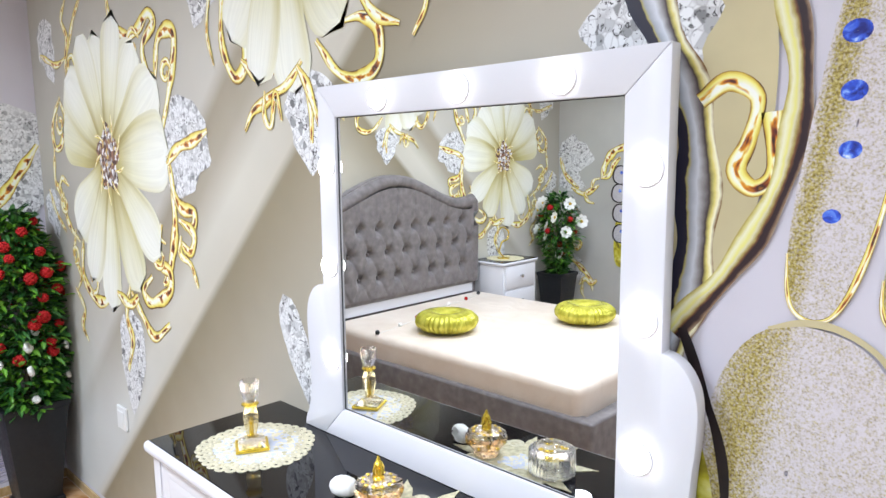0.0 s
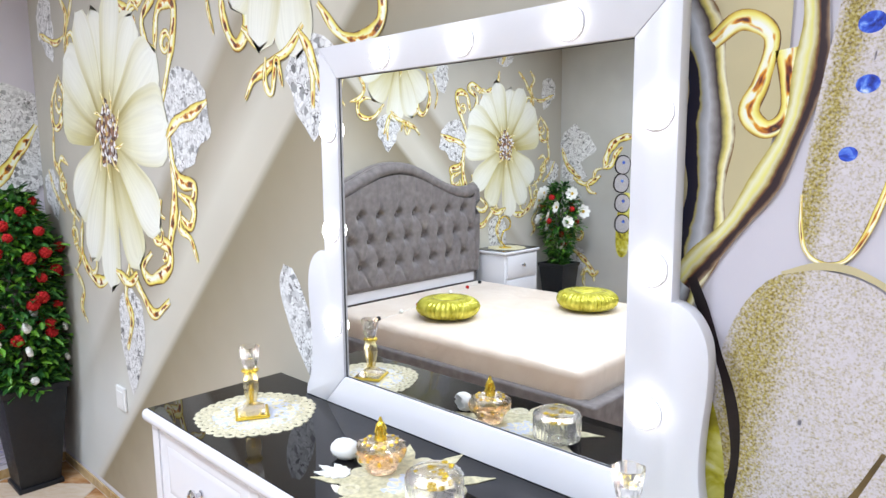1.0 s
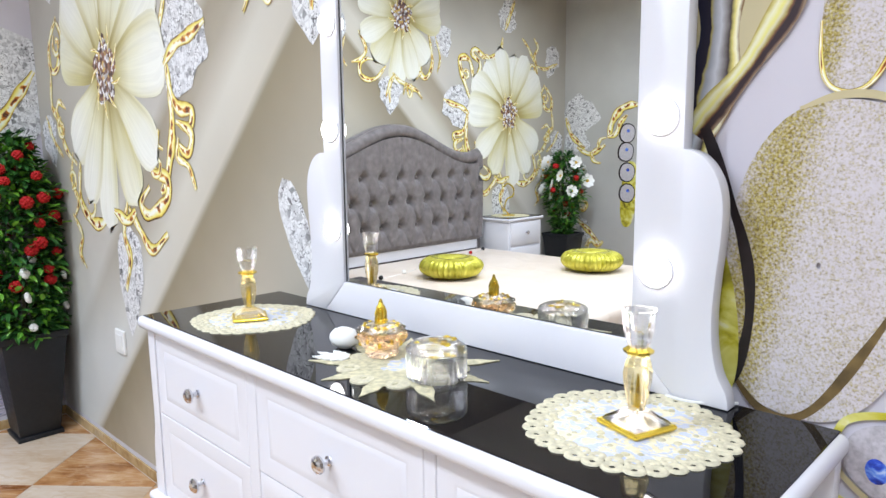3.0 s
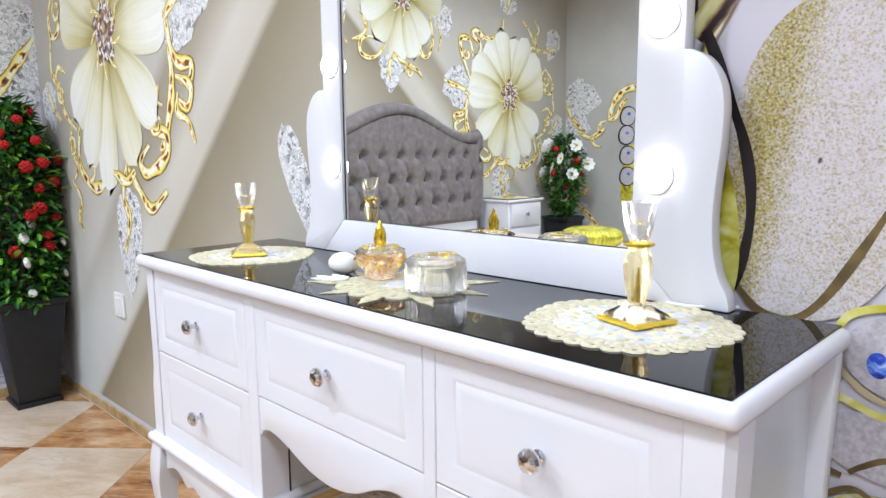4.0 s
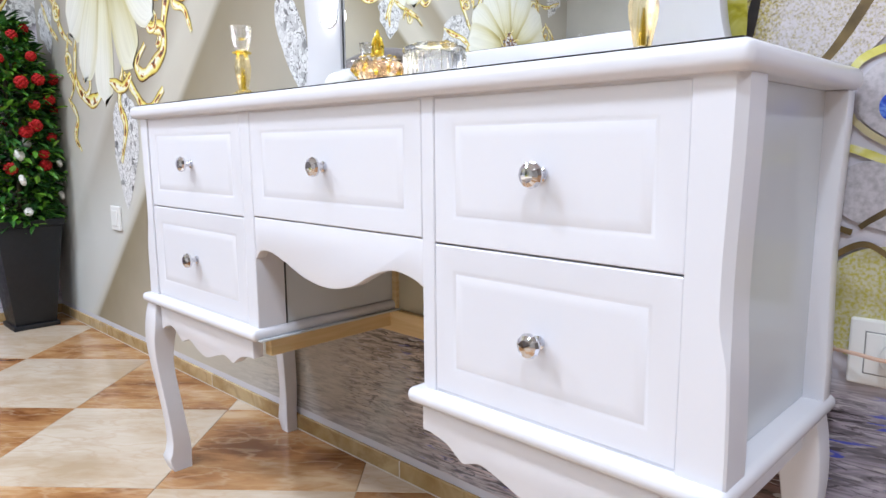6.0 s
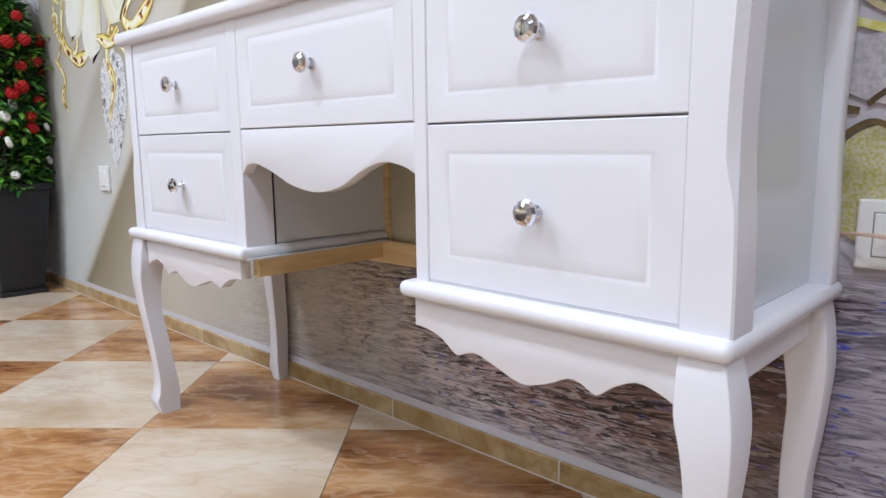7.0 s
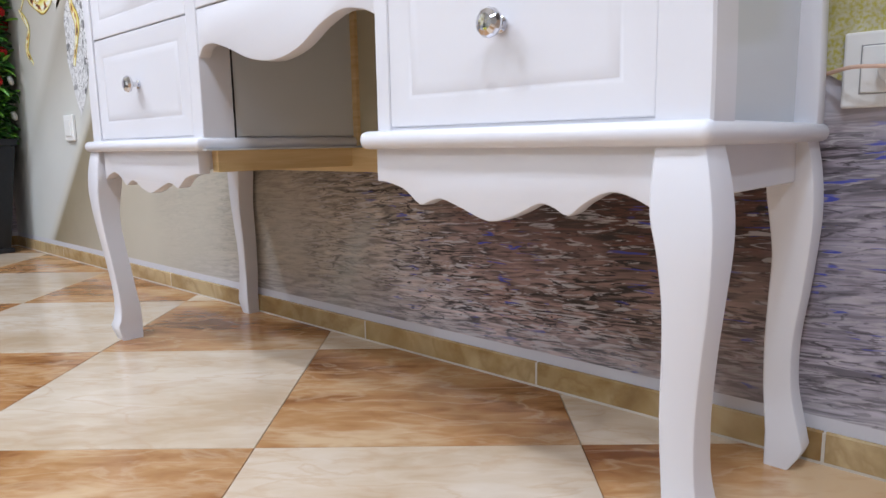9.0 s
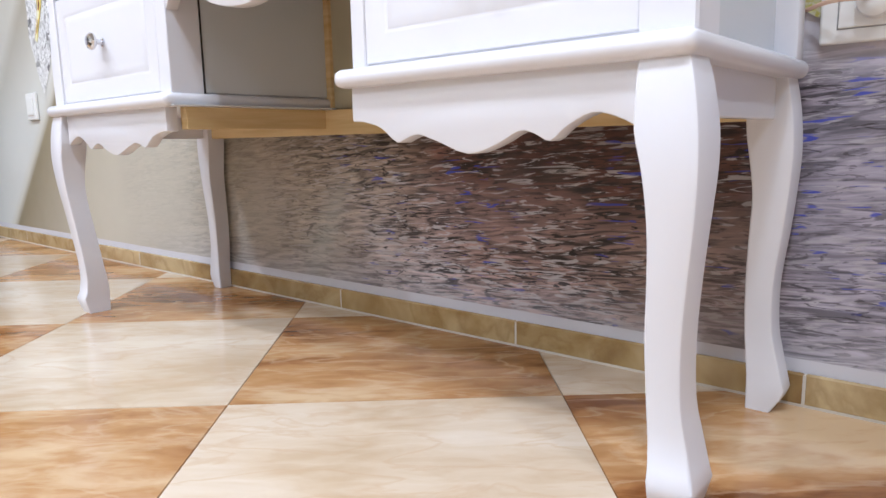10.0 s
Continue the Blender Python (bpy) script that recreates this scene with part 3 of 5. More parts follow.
def print_cell(wall, at, cu, cz, w, h, turn=0.0, power=2.6, mat=None, rim=0.009, name="sanded_cell", egg=0.0):
    """A rounded cell with a gilt outline."""
    off, a, k = lift(), radians(turn), 40
    def edge(i, f=1.0):
        t = 2 * math.pi * i / k
        x = math.copysign(abs(math.cos(t)) ** (2 / power), math.cos(t)) * w / 2 * f
        z = math.copysign(abs(math.sin(t)) ** (2 / power), math.sin(t)) * h / 2 * f
        x *= 1 + egg * z / h
        return x, z
    rows, uvs = [], []
    for f in (0.02, 0.5, 0.8, 1.0):
        row, uvr = [], []
        for i in range(k + 1):
            x, z = edge(i, f)
            row.append(at(cu + x * math.cos(a) - z * math.sin(a), cz + x * math.sin(a) + z * math.cos(a), off))
            uvr.append((x / w + 0.5, z / h + 0.5))
        rows.append(row), uvs.append(uvr)
    part(name, sheet(rows, uvs), mat or GRIT, wall)
    if rim:
        pts = []
        for i in range(k // 2 + 4, k + 8, 2):
            x, z = edge(i)
            pts.append((cu + x * math.cos(a) - z * math.sin(a), cz + x * math.sin(a) + z * math.cos(a)))
        print_ribbon(wall, at, pts, rim, name="gold_outline")


def print_heart(wall, at, cu, cz, r):
    off = lift()
    rows = [[at(cu + r * f * (1 + 0.16 * math.sin(5 * t) + 0.1 * math.sin(9 * t + 1)) * math.cos(t), cz + 1.25 * r * f * (1 + 0.16 * math.sin(5 * t)) * math.sin(t), off)
             for t in (2 * math.pi * i / 28 for i in range(29))] for f in (0.02, 0.6, 1.0)]
    part("crystal_heart", sheet(rows, [[(0, 0)] * 29] * 3), PISTIL, wall)
    for i in range(9):
        t = 2 * math.pi * i / 9 + 0.3
        p = [(cu + r * q * math.cos(t + 0.5 * (q - 1)), cz + 1.25 * r * q * math.sin(t + 0.5 * (q - 1))) for q in (0.7, 1.1, 1.45)]
        print_ribbon(wall, at, p, 0.013, name="stamen")


# angle, length, width, gilded
PETALS = [(168, 0.50, 0.27, True), (-66, 0.53, 0.24, True), (96, 0.49, 0.20, False), (141, 0.53, 0.29, False), (56, 0.50, 0.24, False), (114, 0.55, 0.22, False), (80, 0.54, 0.21, False),
          (-144, 0.50, 0.27, False), (31, 0.53, 0.27, False), (-98, 0.61, 0.23, False), (-119, 0.57, 0.22, False), (-38, 0.53, 0.22, False), (3, 0.52, 0.34, False)]


def print_blooms(wall, at, right=True):
    """The two big blossoms with their leaves and scrolls; the print starts at u = 0."""
    leaf = functools.partial(print_leaf, wall, at)
    rib = functools.partial(print_ribbon, wall, at)
    leaf(1.50, 1.70, -118, 0.36, 0.30, seed=1), leaf(0.16, 2.12, -66, 0.30, 0.20, seed=2)
    leaf(2.09, 1.74, -88, 0.26, 0.20, seed=3), leaf(1.62, 2.12, -112, 0.23, 0.20, seed=4)
    leaf(0.93, 0.97, -97, 0.43, 0.23, lobes=0.05, seed=5), leaf(1.945, 1.165, -66, 0.36, 0.105, lobes=0.03, seed=6)
    leaf(0.10, 1.40, -70, 0.24, 0.18, seed=7), leaf(0.85, 2.16, 100, 0.30, 0.22, seed=8), leaf(2.46, 1.98, 20, 0.22, 0.18, seed=9)
    rib([(0.10, 1.40), (0.17, 1.30), (0.28, 1.22)], 0.03)
    rib([(2.08, 1.74), (2.10, 1.66), (2.10, 1.56)], 0.028)
    rib([(0.86, 2.18), (0.80, 2.30), (0.74, 2.42)], 0.04)
    # scrolls behind the first blossom
    rib([(0.48, 2.16), (0.42, 2.09), (0.47, 2.01), (0.43, 1.91), (0.46, 1.80)], 0.035)
    rib([(0.48, 1.97), (0.55, 2.07), (0.64, 2.14)], 0.03)
    rib([(0.89, 2.12), (0.92, 2.02), (1.04, 1.95), (1.14, 1.96), (1.22, 2.00), (1.26, 1.96), (1.17, 1.90), (1.19, 1.82), (1.24, 1.80)], 0.045)
    rib([(1.25, 1.78), (1.28, 1.90), (1.35, 1.93), (1.40, 1.90), (1.37, 1.79), (1.27, 1.60)], 0.05)
    rib([(0.33, 1.79), (0.22, 1.69), (0.22, 1.59), (0.30, 1.59), (0.37, 1.70), (0.32, 1.78)], 0.04)
    rib([(0.21, 1.58), (0.19, 1.44), (0.25, 1.39), (0.32, 1.26), (0.44, 1.19)], 0.04)
    rib([(0.36, 1.42), (0.28, 1.45), (0.24, 1.40), (0.30, 1.36)], 0.03)
    rib([(1.33, 1.48), (1.33, 1.30), (1.27, 1.15), (1.22, 1.10)], 0.05)
    rib([(1.23, 1.31), (1.18, 1.18), (1.27, 1.15), (1.26, 1.08), (1.11, 1.02), (1.05, 1.06), (1.13, 1.12)], 0.05)
    rib([(0.48, 1.22), (0.45, 1.05), (0.57, 0.96), (0.70, 0.98), (0.73, 1.07), (0.64, 1.10)], 0.05)
    rib([(0.34, 0.98), (0.43, 0.90), (0.39, 0.82), (0.45, 0.76)], 0.035)
    rib([(0.40, 1.24), (0.36, 1.12), (0.42, 1.04), (0.36, 0.97)], 0.03)
    for cu, cz, r, a0 in ((1.20, 1.20, 0.07, 40), (0.56, 1.04, 0.065, 200), (0.29, 1.34, 0.05, 90), (0.49, 1.90, 0.055, 300), (1.09, 1.91, 0.06, 20), (0.37, 1.13, 0.045, 250), (0.31, 1.68, 0.05, 120), (1.33, 1.80, 0.04, 10)):
        rib([(cu + r * (1 - 0.12 * k) * math.cos(radians(a0 + 62 * k)), cz + r * (1 - 0.12 * k) * math.sin(radians(a0 + 62 * k))) for k in range(7)], 0.030)
    for angle, length, width, gilt in PETALS:
        print_petal(wall, at, 0.81, 1.53, angle, length, width, 0.05 * math.sin(angle), GILT_PETAL if gilt else PETAL)
    print_heart(wall, at, 0.81, 1.53, 0.096)
    rib([(0.94, 1.04), (1.03, 0.96), (1.12, 0.90), (1.25, 0.965)], 0.045)
    rib([(0.93, 1.06), (0.88, 0.94), (0.92, 0.85), (0.86, 0.72)], 0.04)
    rib([(0.80, 1.02), (0.92, 0.99), (1.00, 1.03)], 0.05)
    rib([(1.31, 1.54), (1.34, 1.42), (1.39, 1.37), (1.47, 1.36), (1.45, 1.31), (1.36, 1.33)], 0.045)
    rib([(1.38, 1.33), (1.46, 1.29), (1.43, 1.23), (1.36, 1.26)], 0.04)
    rib([(1.37, 1.28), (1.36, 1.22), (1.43, 1.19), (1.47, 1.12)], 0.03)
    rib([(1.30, 1.51), (1.38, 1.56), (1.48, 1.58), (1.58, 1.61)], 0.045)
    rib([(0.13, 1.98), (0.22, 1.95), (0.33, 1.92), (0.44, 1.94)], 0.03)
    # scrolls and petals of the second blossom
    rib([(1.72, 2.05), (1.69, 1.86), (1.75, 1.75), (1.81, 1.78), (1.80, 1.86), (1.76, 1.89), (1.73, 1.86)], 0.038)
    rib([(1.79, 1.79), (1.88, 1.735), (1.95, 1.76), (2.00, 1.82)], 0.036)
    rib([(2.13, 1.80), (2.21, 1.72), (2.29, 1.70), (2.35, 1.73), (2.35, 1.80), (2.30, 1.83), (2.24, 1.83)], 0.036)
    rib([(2.42, 1.80), (2.34, 1.83), (2.30, 1.90), (2.36, 2.00)], 0.03)
    rib([(2.47, 1.95), (2.50, 1.84), (2.46, 1.77)], 0.018)
    rib([(1.66, 2.05), (1.61, 1.90), (1.64, 1.79)], 0.018)
    for angle, length, width, gilt in PETALS:
        print_petal(wall, at, 1.98, 2.14, angle + 14, length * 0.78, width * 0.85, 0.04 * math.sin(angle), GILT_PETAL if gilt else PETAL)
    print_heart(wall, at, 1.98, 2.14, 0.085)
    rib([(2.07, 1.76), (2.01, 1.71), (1.95, 1.69), (1.90, 1.67), (1.84, 1.65), (1.795, 1.60)], 0.034)
    rib([(1.90, 1.70), (1.895, 1.635), (1.925, 1.61), (1.95, 1.69), (1.975, 1.62)], 0.024)
    rib([(2.05, 1.75), (2.09, 1.70), (2.11, 1.66), (2.135, 1.60)], 0.03)


print_blooms(wall_back, on_back)
print_blooms(wall_left, on_left)


def print_winged(wall, at, s=0.0):
    """The jewelled wing at the print's far part: dark gilt bands, sanded cells, blue gems."""
    rib = functools.partial(print_ribbon, wall, at, taper=False)
    cell = functools.partial(print_cell, wall, at)
    # ochre ground inside the loop
    cell(3.075 + s, 1.55, 0.17, 0.50, -6, 2.2, OCHRE, 0, "ochre_field")
    print_leaf(wall, at, 2.95 + s, 1.80, -75, 0.24, 0.22, seed=12)
    rib([(2.98 + s, 1.30), (3.02 + s, 1.35), (3.07 + s, 1.42), (3.05 + s, 1.52), (2.98 + s, 1.60)], 0.05, OCHRE, name="ochre_field")
    # silver and black band behind the looking glass
    rib([(2.95 + s, 1.82), (3.01 + s, 1.68), (3.052 + s, 1.57), (3.060 + s, 1.45), (3.055 + s, 1.33), (3.025 + s, 1.23), (2.97 + s, 1.12)], 0.066, BAND, name="silver_band")
    # gilt drop
    rib([(3.06 + s, 1.60), (3.10 + s, 1.625), (3.14 + s, 1.60), (3.13 + s, 1.54), (3.115 + s, 1.50), (3.14 + s, 1.475), (3.165 + s, 1.50), (3.16 + s, 1.58)], 0.025, name="gold_scroll")
    rib([(3.165 + s, 1.76), (3.192 + s, 1.64), (3.185 + s, 1.52), (3.155 + s, 1.43), (3.105 + s, 1.345), (3.055 + s, 1.285), (3.03 + s, 1.25)], 0.036, DARK_BAND, name="dark_band")
    # tall cells with gems
    cell(3.262 + s, 1.56, 0.105, 0.53, -9, 2.8, rim=0.008)
    cell(3.375 + s, 1.46, 0.10, 0.34, -16, 2.6, rim=0.008)
    cell(3.39 + s, 1.74, 0.10, 0.22, -10, 2.6, rim=0.008)
    for u, z, r in ((3.255, 1.674, 0.017), (3.256, 1.601, 0.0155), (3.256, 1.527, 0.0135), (3.240, 1.441, 0.011)):
        cell(u + s, z, 2 * r, 1.7 * r, 8, 2.0, GEM, 0, "blue_gem")
    # the great round cell and the dark stem along it
    cell(3.205 + s, 1.075, 0.250, 0.430, -9, 2.5, rim=0, name="sanded_cell")
    print_ribbon(wall, at, [(3.102 + s, 0.905), (3.138 + s, 0.866), (3.181 + s, 0.858), (3.222 + s, 0.894), (3.271 + s, 0.982), (3.306 + s, 1.06)], 0.013, BROWN_LINE, name="gold_outline")
    print_ribbon(wall, at, [(3.170 + s, 1.280), (3.215 + s, 1.294), (3.262 + s, 1.290), (3.312 + s, 1.258), (3.335 + s, 1.20)], 0.010, OCHRE, name="gold_outline")
    rib([(3.045 + s, 1.26), (3.064 + s, 1.215), (3.089 + s, 1.150), (3.107 + s, 1.10), (3.119 + s, 1.04), (3.120 + s, 0.976), (3.104 + s, 0.905), (3.07 + s, 0.855)], 0.015, BLACK_STEM, name="dark_band")
    cell(3.075 + s, 0.99, 0.06, 0.24, 8, 2.0, LIME, 0, "lime_drop")
    # lower cells
    cell(3.335 + s, 0.826, 0.170, 0.112, -6, 2.3, PALE_GRIT, rim=0)
    rib([(3.238 + s, 0.850), (3.252 + s, 0.876), (3.285 + s, 0.890), (3.34 + s, 0.896), (3.40 + s, 0.885)], 0.009, LIME, name="gold_outline")
    rib([(3.242 + s, 0.815), (3.254 + s, 0.796), (3.289 + s, 0.772), (3.34 + s, 0.762), (3.40 + s, 0.765)], 0.007, OCHRE, name="gold_outline")
    cell(3.289 + s, 0.816, 0.026, 0.034, 10, 2.0, GEM, 0, "blue_gem")
    cell(3.335 + s, 0.705, 0.215, 0.095, -4, 2.4, PALE_GRIT, rim=0)
    rib([(3.225 + s, 0.760), (3.245 + s, 0.766), (3.27 + s, 0.758), (3.295 + s, 0.750), (3.36 + s, 0.745)], 0.009, LIME, name="gold_outline")
    cell(3.335 + s, 0.560, 0.215, 0.165, -4, 2.6, YELLOW_GRIT, rim=0, name="lime_cell")
    for pts in ([(3.215, 0.664), (3.238, 0.662), (3.258, 0.657)], [(3.266, 0.664), (3.28, 0.676), (3.31, 0.694), (3.36, 0.70)], [(3.225, 0.612), (3.241, 0.626), (3.272, 0.643), (3.30, 0.630), (3.33, 0.60)]):
        rib([(u + s, z) for u, z in pts], 0.007, BROWN_LINE, name="dark_outline")


print_winged(wall_back, on_back)
# far end of the print on the side wall and the far wall
print_leaf(wall_left, on_left, 4.20, 1.78, -92, 0.62, 0.42, seed=21)
print_ribbon(wall_left, on_left, [(4.02, 1.22), (4.12, 1.32), (4.22, 1.46), (4.31, 1.60)], 0.05)
def print_edge(wall, at):
    """The print's outer edge: a cut-crystal leaf by the corner, gilt twigs and the rim of the jewelled wing."""
    rib = functools.partial(print_ribbon, wall, at)
    print_leaf(wall, at, 1.00, 1.56, -172, 0.38, 0.34, seed=22)
    print_leaf(wall, at, 0.98, 1.36, -160, 0.28, 0.20, seed=23)
    rib([(0.98, 1.52), (0.93, 1.38), (0.84, 1.29), (0.78, 1.25)], 0.045)
    rib([(0.86, 1.26), (0.74, 1.20), (0.64, 1.24), (0.58, 1.28)], 0.05)
    rib([(0.72, 1.22), (0.69, 1.14), (0.62, 1.12)], 0.035), rib([(0.66, 1.24), (0.63, 1.32), (0.57, 1.34)], 0.03)
    # wing rim
    rib([(0.55, 1.34), (0.52, 1.46), (0.45, 1.56), (0.36, 1.60), (0.28, 1.60)], 0.07)
    rib([(0.56, 1.34), (0.48, 1.37), (0.44, 1.46), (0.38, 1.52)], 0.05)
    print_cell(wall, at, 0.345, 0.86, 0.15, 0.56, 4, 2.4, LIME, 0, "lime_field")
    for k, (u, z) in enumerate(((0.375, 1.37), (0.385, 1.215), (0.370, 1.045), (0.365, 0.87))):
        print_cell(wall, at, u, z, 0.150, 0.165, 10, 2.3, BLACK_STEM, 0, "dark_outline")
        print_cell(wall, at, u - 0.004, z, 0.128, 0.145, 10, 2.3, PALE_GRIT, 0)
        print_cell(wall, at, u - 0.01, z + 0.02, 0.028, 0.028, 0, 2.0, GEM, 0, "blue_gem")
    # twigs low on the wall
    rib([(0.80, 0.84), (0.83, 0.76), (0.79, 0.70), (0.75, 0.76), (0.80, 0.80)], 0.035)
    print_leaf(wall, at, 0.98, 0.62, -150, 0.36, 0.24, seed=24)
    rib([(0.92, 0.66), (0.80, 0.58), (0.70, 0.50), (0.64, 0.42), (0.62, 0.34)], 0.05)
    rib([(0.76, 0.38), (0.70, 0.44), (0.64, 0.40), (0.58, 0.44)], 0.045), rib([(0.72, 0.40), (0.73, 0.32), (0.70, 0.26)], 0.03)


print_edge(wall_front, on_front)


# ---- dresser ----
CX = -0.036
TURN, PIVOT = -0.6, Vector((0.62, -0.38, 0))   # it stands slightly askew to the wall
dresser = thing("dressing_table", PIVOT - Matrix.Rotation(radians(TURN), 3, "Z") @ PIVOT, "white lacquered dressing table with black glass top and curved legs", "dressing table", turn=TURN)


def dpart(name, bm, mat=None, label="", smooth=35, parent=None):
    return part(name, bm, mat or WHITE, parent or dresser, label, smooth)


dpart("table_top", box(-0.712, 0.638, -0.394, -0.020, 0.836, 0.864, 0.011, 4))
dpart("glass_top", box(-0.700, 0.626, -0.382, -0.022, 0.863, TOP, 0.0012, 1), BLACK_GLASS, "glossy black glass sheet")
# carcass
dpart("carcass", box(-0.672, -0.226, -0.362, -0.036, 0.440, 0.836), label="white cabinet box")
dpart("carcass", box(0.222, 0.600, -0.362, -0.036, 0.440, 0.836), label="white cabinet box")
dpart("apron_box", box(-0.226, 0.222, -0.362, -0.300, 0.652, 0.836))
dpart("back_panel", box(-0.226, 0.222, -0.044, -0.037, 0.42, 0.836), BOARD, "bare hardboard back")
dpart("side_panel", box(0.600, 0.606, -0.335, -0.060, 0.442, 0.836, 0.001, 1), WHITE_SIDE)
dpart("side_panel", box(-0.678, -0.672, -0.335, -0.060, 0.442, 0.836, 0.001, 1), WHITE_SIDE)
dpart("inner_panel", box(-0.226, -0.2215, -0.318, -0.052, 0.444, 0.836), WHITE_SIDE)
dpart("panel_gap", box(-0.2222, -0.2195, -0.3188, -0.3168, 0.442, 0.66), DARK)
dpart("inner_batten", box(-0.226, -0.208, -0.052, -0.044, 0.424, 0.836), RAW, "bare wood batten")
dpart("back_rail", box(-0.690, 0.618, -0.054, -0.038, 0.371, 0.420, 0.001, 1), RAW, "bare wood rail")
dpart("under_rail", box(-0.246, -0.226, -0.352, -0.052, 0.383, 0.420, 0.001, 1), RAW, "bare wood rail")
dpart("under_rail", box(0.226, 0.246, -0.352, -0.052, 0.383, 0.420, 0.001, 1), RAW, "bare wood rail")
for x in (-0.545, -0.268):
    dpart("rail_slot", box(x, x + 0.024, -0.0556, -0.0530, 0.412, 0.4155), DARK, "dark screw slot")
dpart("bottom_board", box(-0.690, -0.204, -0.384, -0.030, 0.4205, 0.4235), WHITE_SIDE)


# corner posts with a waved outer edge
def post_outline(z):
    return 0.632 - 0.004 * (0.5 - 0.5 * math.cos(2 * math.pi * min(max((0.836 - z) / 0.40, 0), 1))) ** 1.4


def mirror_x(x):
    return 2 * CX - x


zs = [0.440 + 0.396 * i / 14 for i in range(15)]
right_post = [(0.5815, 0.440)] + [(post_outline(z), z) for z in zs] + [(0.5815, 0.836)]
left_post = [(mirror_x(a) + (0.0011 if a < 0.59 else 0.008 - 4.0 * (a - 0.632)), z) for a, z in right_post]
def front_post(flip):
    """Square post whose outer front edge is chamfered above and runs out in a tongue below."""
    rings = []
    for i in range(27):
        z = 0.440 + 0.396 * i / 26
        t = min(max((z - 0.555) / 0.055, 0), 1)
        c = 0.0025 + 0.0065 * t * t * (3 - 2 * t)
        b = post_outline(z) - 0.002 * t
        ring = [(0.5815, -0.330), (b, -0.330), (b, -0.380 + c), (b - c, -0.380), (0.5815, -0.380)]
        rings.append([((mirror_x(x) + 0.0011 + (0.0069 if x > 0.59 else 0)) if flip else x, y, z) for x, y in ring])
    dpart("front_post", loft(rings), smooth=25)


for flip, outline in ((False, right_post), (True, left_post)):
    front_post(flip)
    dpart("back_post", prism([(a, z) for a, z in outline], -0.062, -0.034, 0.003))
dpart("front_stile", box(-0.2555, -0.2215, -0.378, -0.318, 0.440, 0.836, 0.0015, 1))
dpart("front_stile", box(0.2150, 0.2385, -0.378, -0.318, 0.440, 0.836, 0.0015, 1))
dpart("bottom_rail", box(-0.655, -0.2555, -0.3755, -0.358, 0.436, 0.4455))
dpart("bottom_rail", box(0.2385, 0.582, -0.3755, -0.358, 0.436, 0.4455))
dpart("top_rail", box(-0.655, 0.582, -0.376, -0.356, 0.832, 0.8365))

# drawers
knob_mesh = None


def drawer(x0, x1, z0, z1):
    global knob_mesh
    g, y = 0.0008, -0.3775
    x0, x1, z0, z1 = x0 + g, x1 - g, z0 + g, z1 - g
    m, w = 0.034, 0.007
    d = dpart("drawer", box(x0, x1, y + 0.004, -0.361, z0, z1))
    ring = lambda k, yy: [(x0 + k, yy, z0 + k), (x1 - k, yy, z0 + k), (x1 - k, yy, z1 - k), (x0 + k, yy, z1 - k)]
    dpart("drawer_frame", loft([ring(0.0, y + 0.004), ring(0.0, y + 0.0012), ring(0.0014, y), ring(m - 0.0035, y), ring(m, y + 0.0015), ring(m + 0.0035, y + 0.0015)], False), parent=d)
    dpart("raised_field", loft([ring(m + 0.003, y + 0.003), ring(m + 0.003, y + 0.0014), ring(m + w + 0.001, y), ring(m + w + 0.01, y)]), parent=d)
    prof = [(0.0085, 0.0), (0.0085, 0.0025), (0.0048, 0.004), (0.0048, 0.012), (0.010, 0.0145), (0.0150, 0.018), (0.0155, 0.0215), (0.0135, 0.0255), (0.0085, 0.0285), (0.004, 0.029)]
    if knob_mesh is None:
        k = part("knob", lathe(prof, 12), CHROME, d, "faceted chrome knob", 24)
        k.matrix_basis = pose((x0 + x1) / 2, y, (z0 + z1) / 2, 90)
        knob_mesh = k
    else:
        k = again(knob_mesh, (x0 + x1) / 2, y, (z0 + z1) / 2, 90, parent=d)
        tagged(k, "faceted chrome knob")
    return d


drawer(-0.652, -0.2555, 0.6464, 0.834)
drawer(-0.652, -0.2555, 0.445, 0.6455)
drawer(-0.2215, 0.215, 0.650, 0.834)
drawer(0.2385, 0.5815, 0.6464, 0.834)
drawer(0.2385, 0.5815, 0.445, 0.6455)

# arched apron under the middle drawer
arch = smooth_line([(-0.2215, 0.572), (-0.205, 0.588), (-0.175, 0.590), (-0.13, 0.578), (-0.07, 0.557), (-0.005, 0.549), (0.055, 0.560), (0.105, 0.584), (0.150, 0.597), (0.190, 0.592), (0.215, 0.582)], 4)
dpart("arched_apron", prism([(p.x, p.y) for p in arch] + [(0.215, 0.649), (-0.2215, 0.649)], -0.3765, -0.355, 0.002))

# waist mouldings round each cabinet
for x0, x1 in ((-0.712, -0.212), (0.196, 0.637)):
    dpart("waist_moulding", box(x0, x1, -0.396, -0.018, 0.4200, 0.4420, 0.0100, 4))

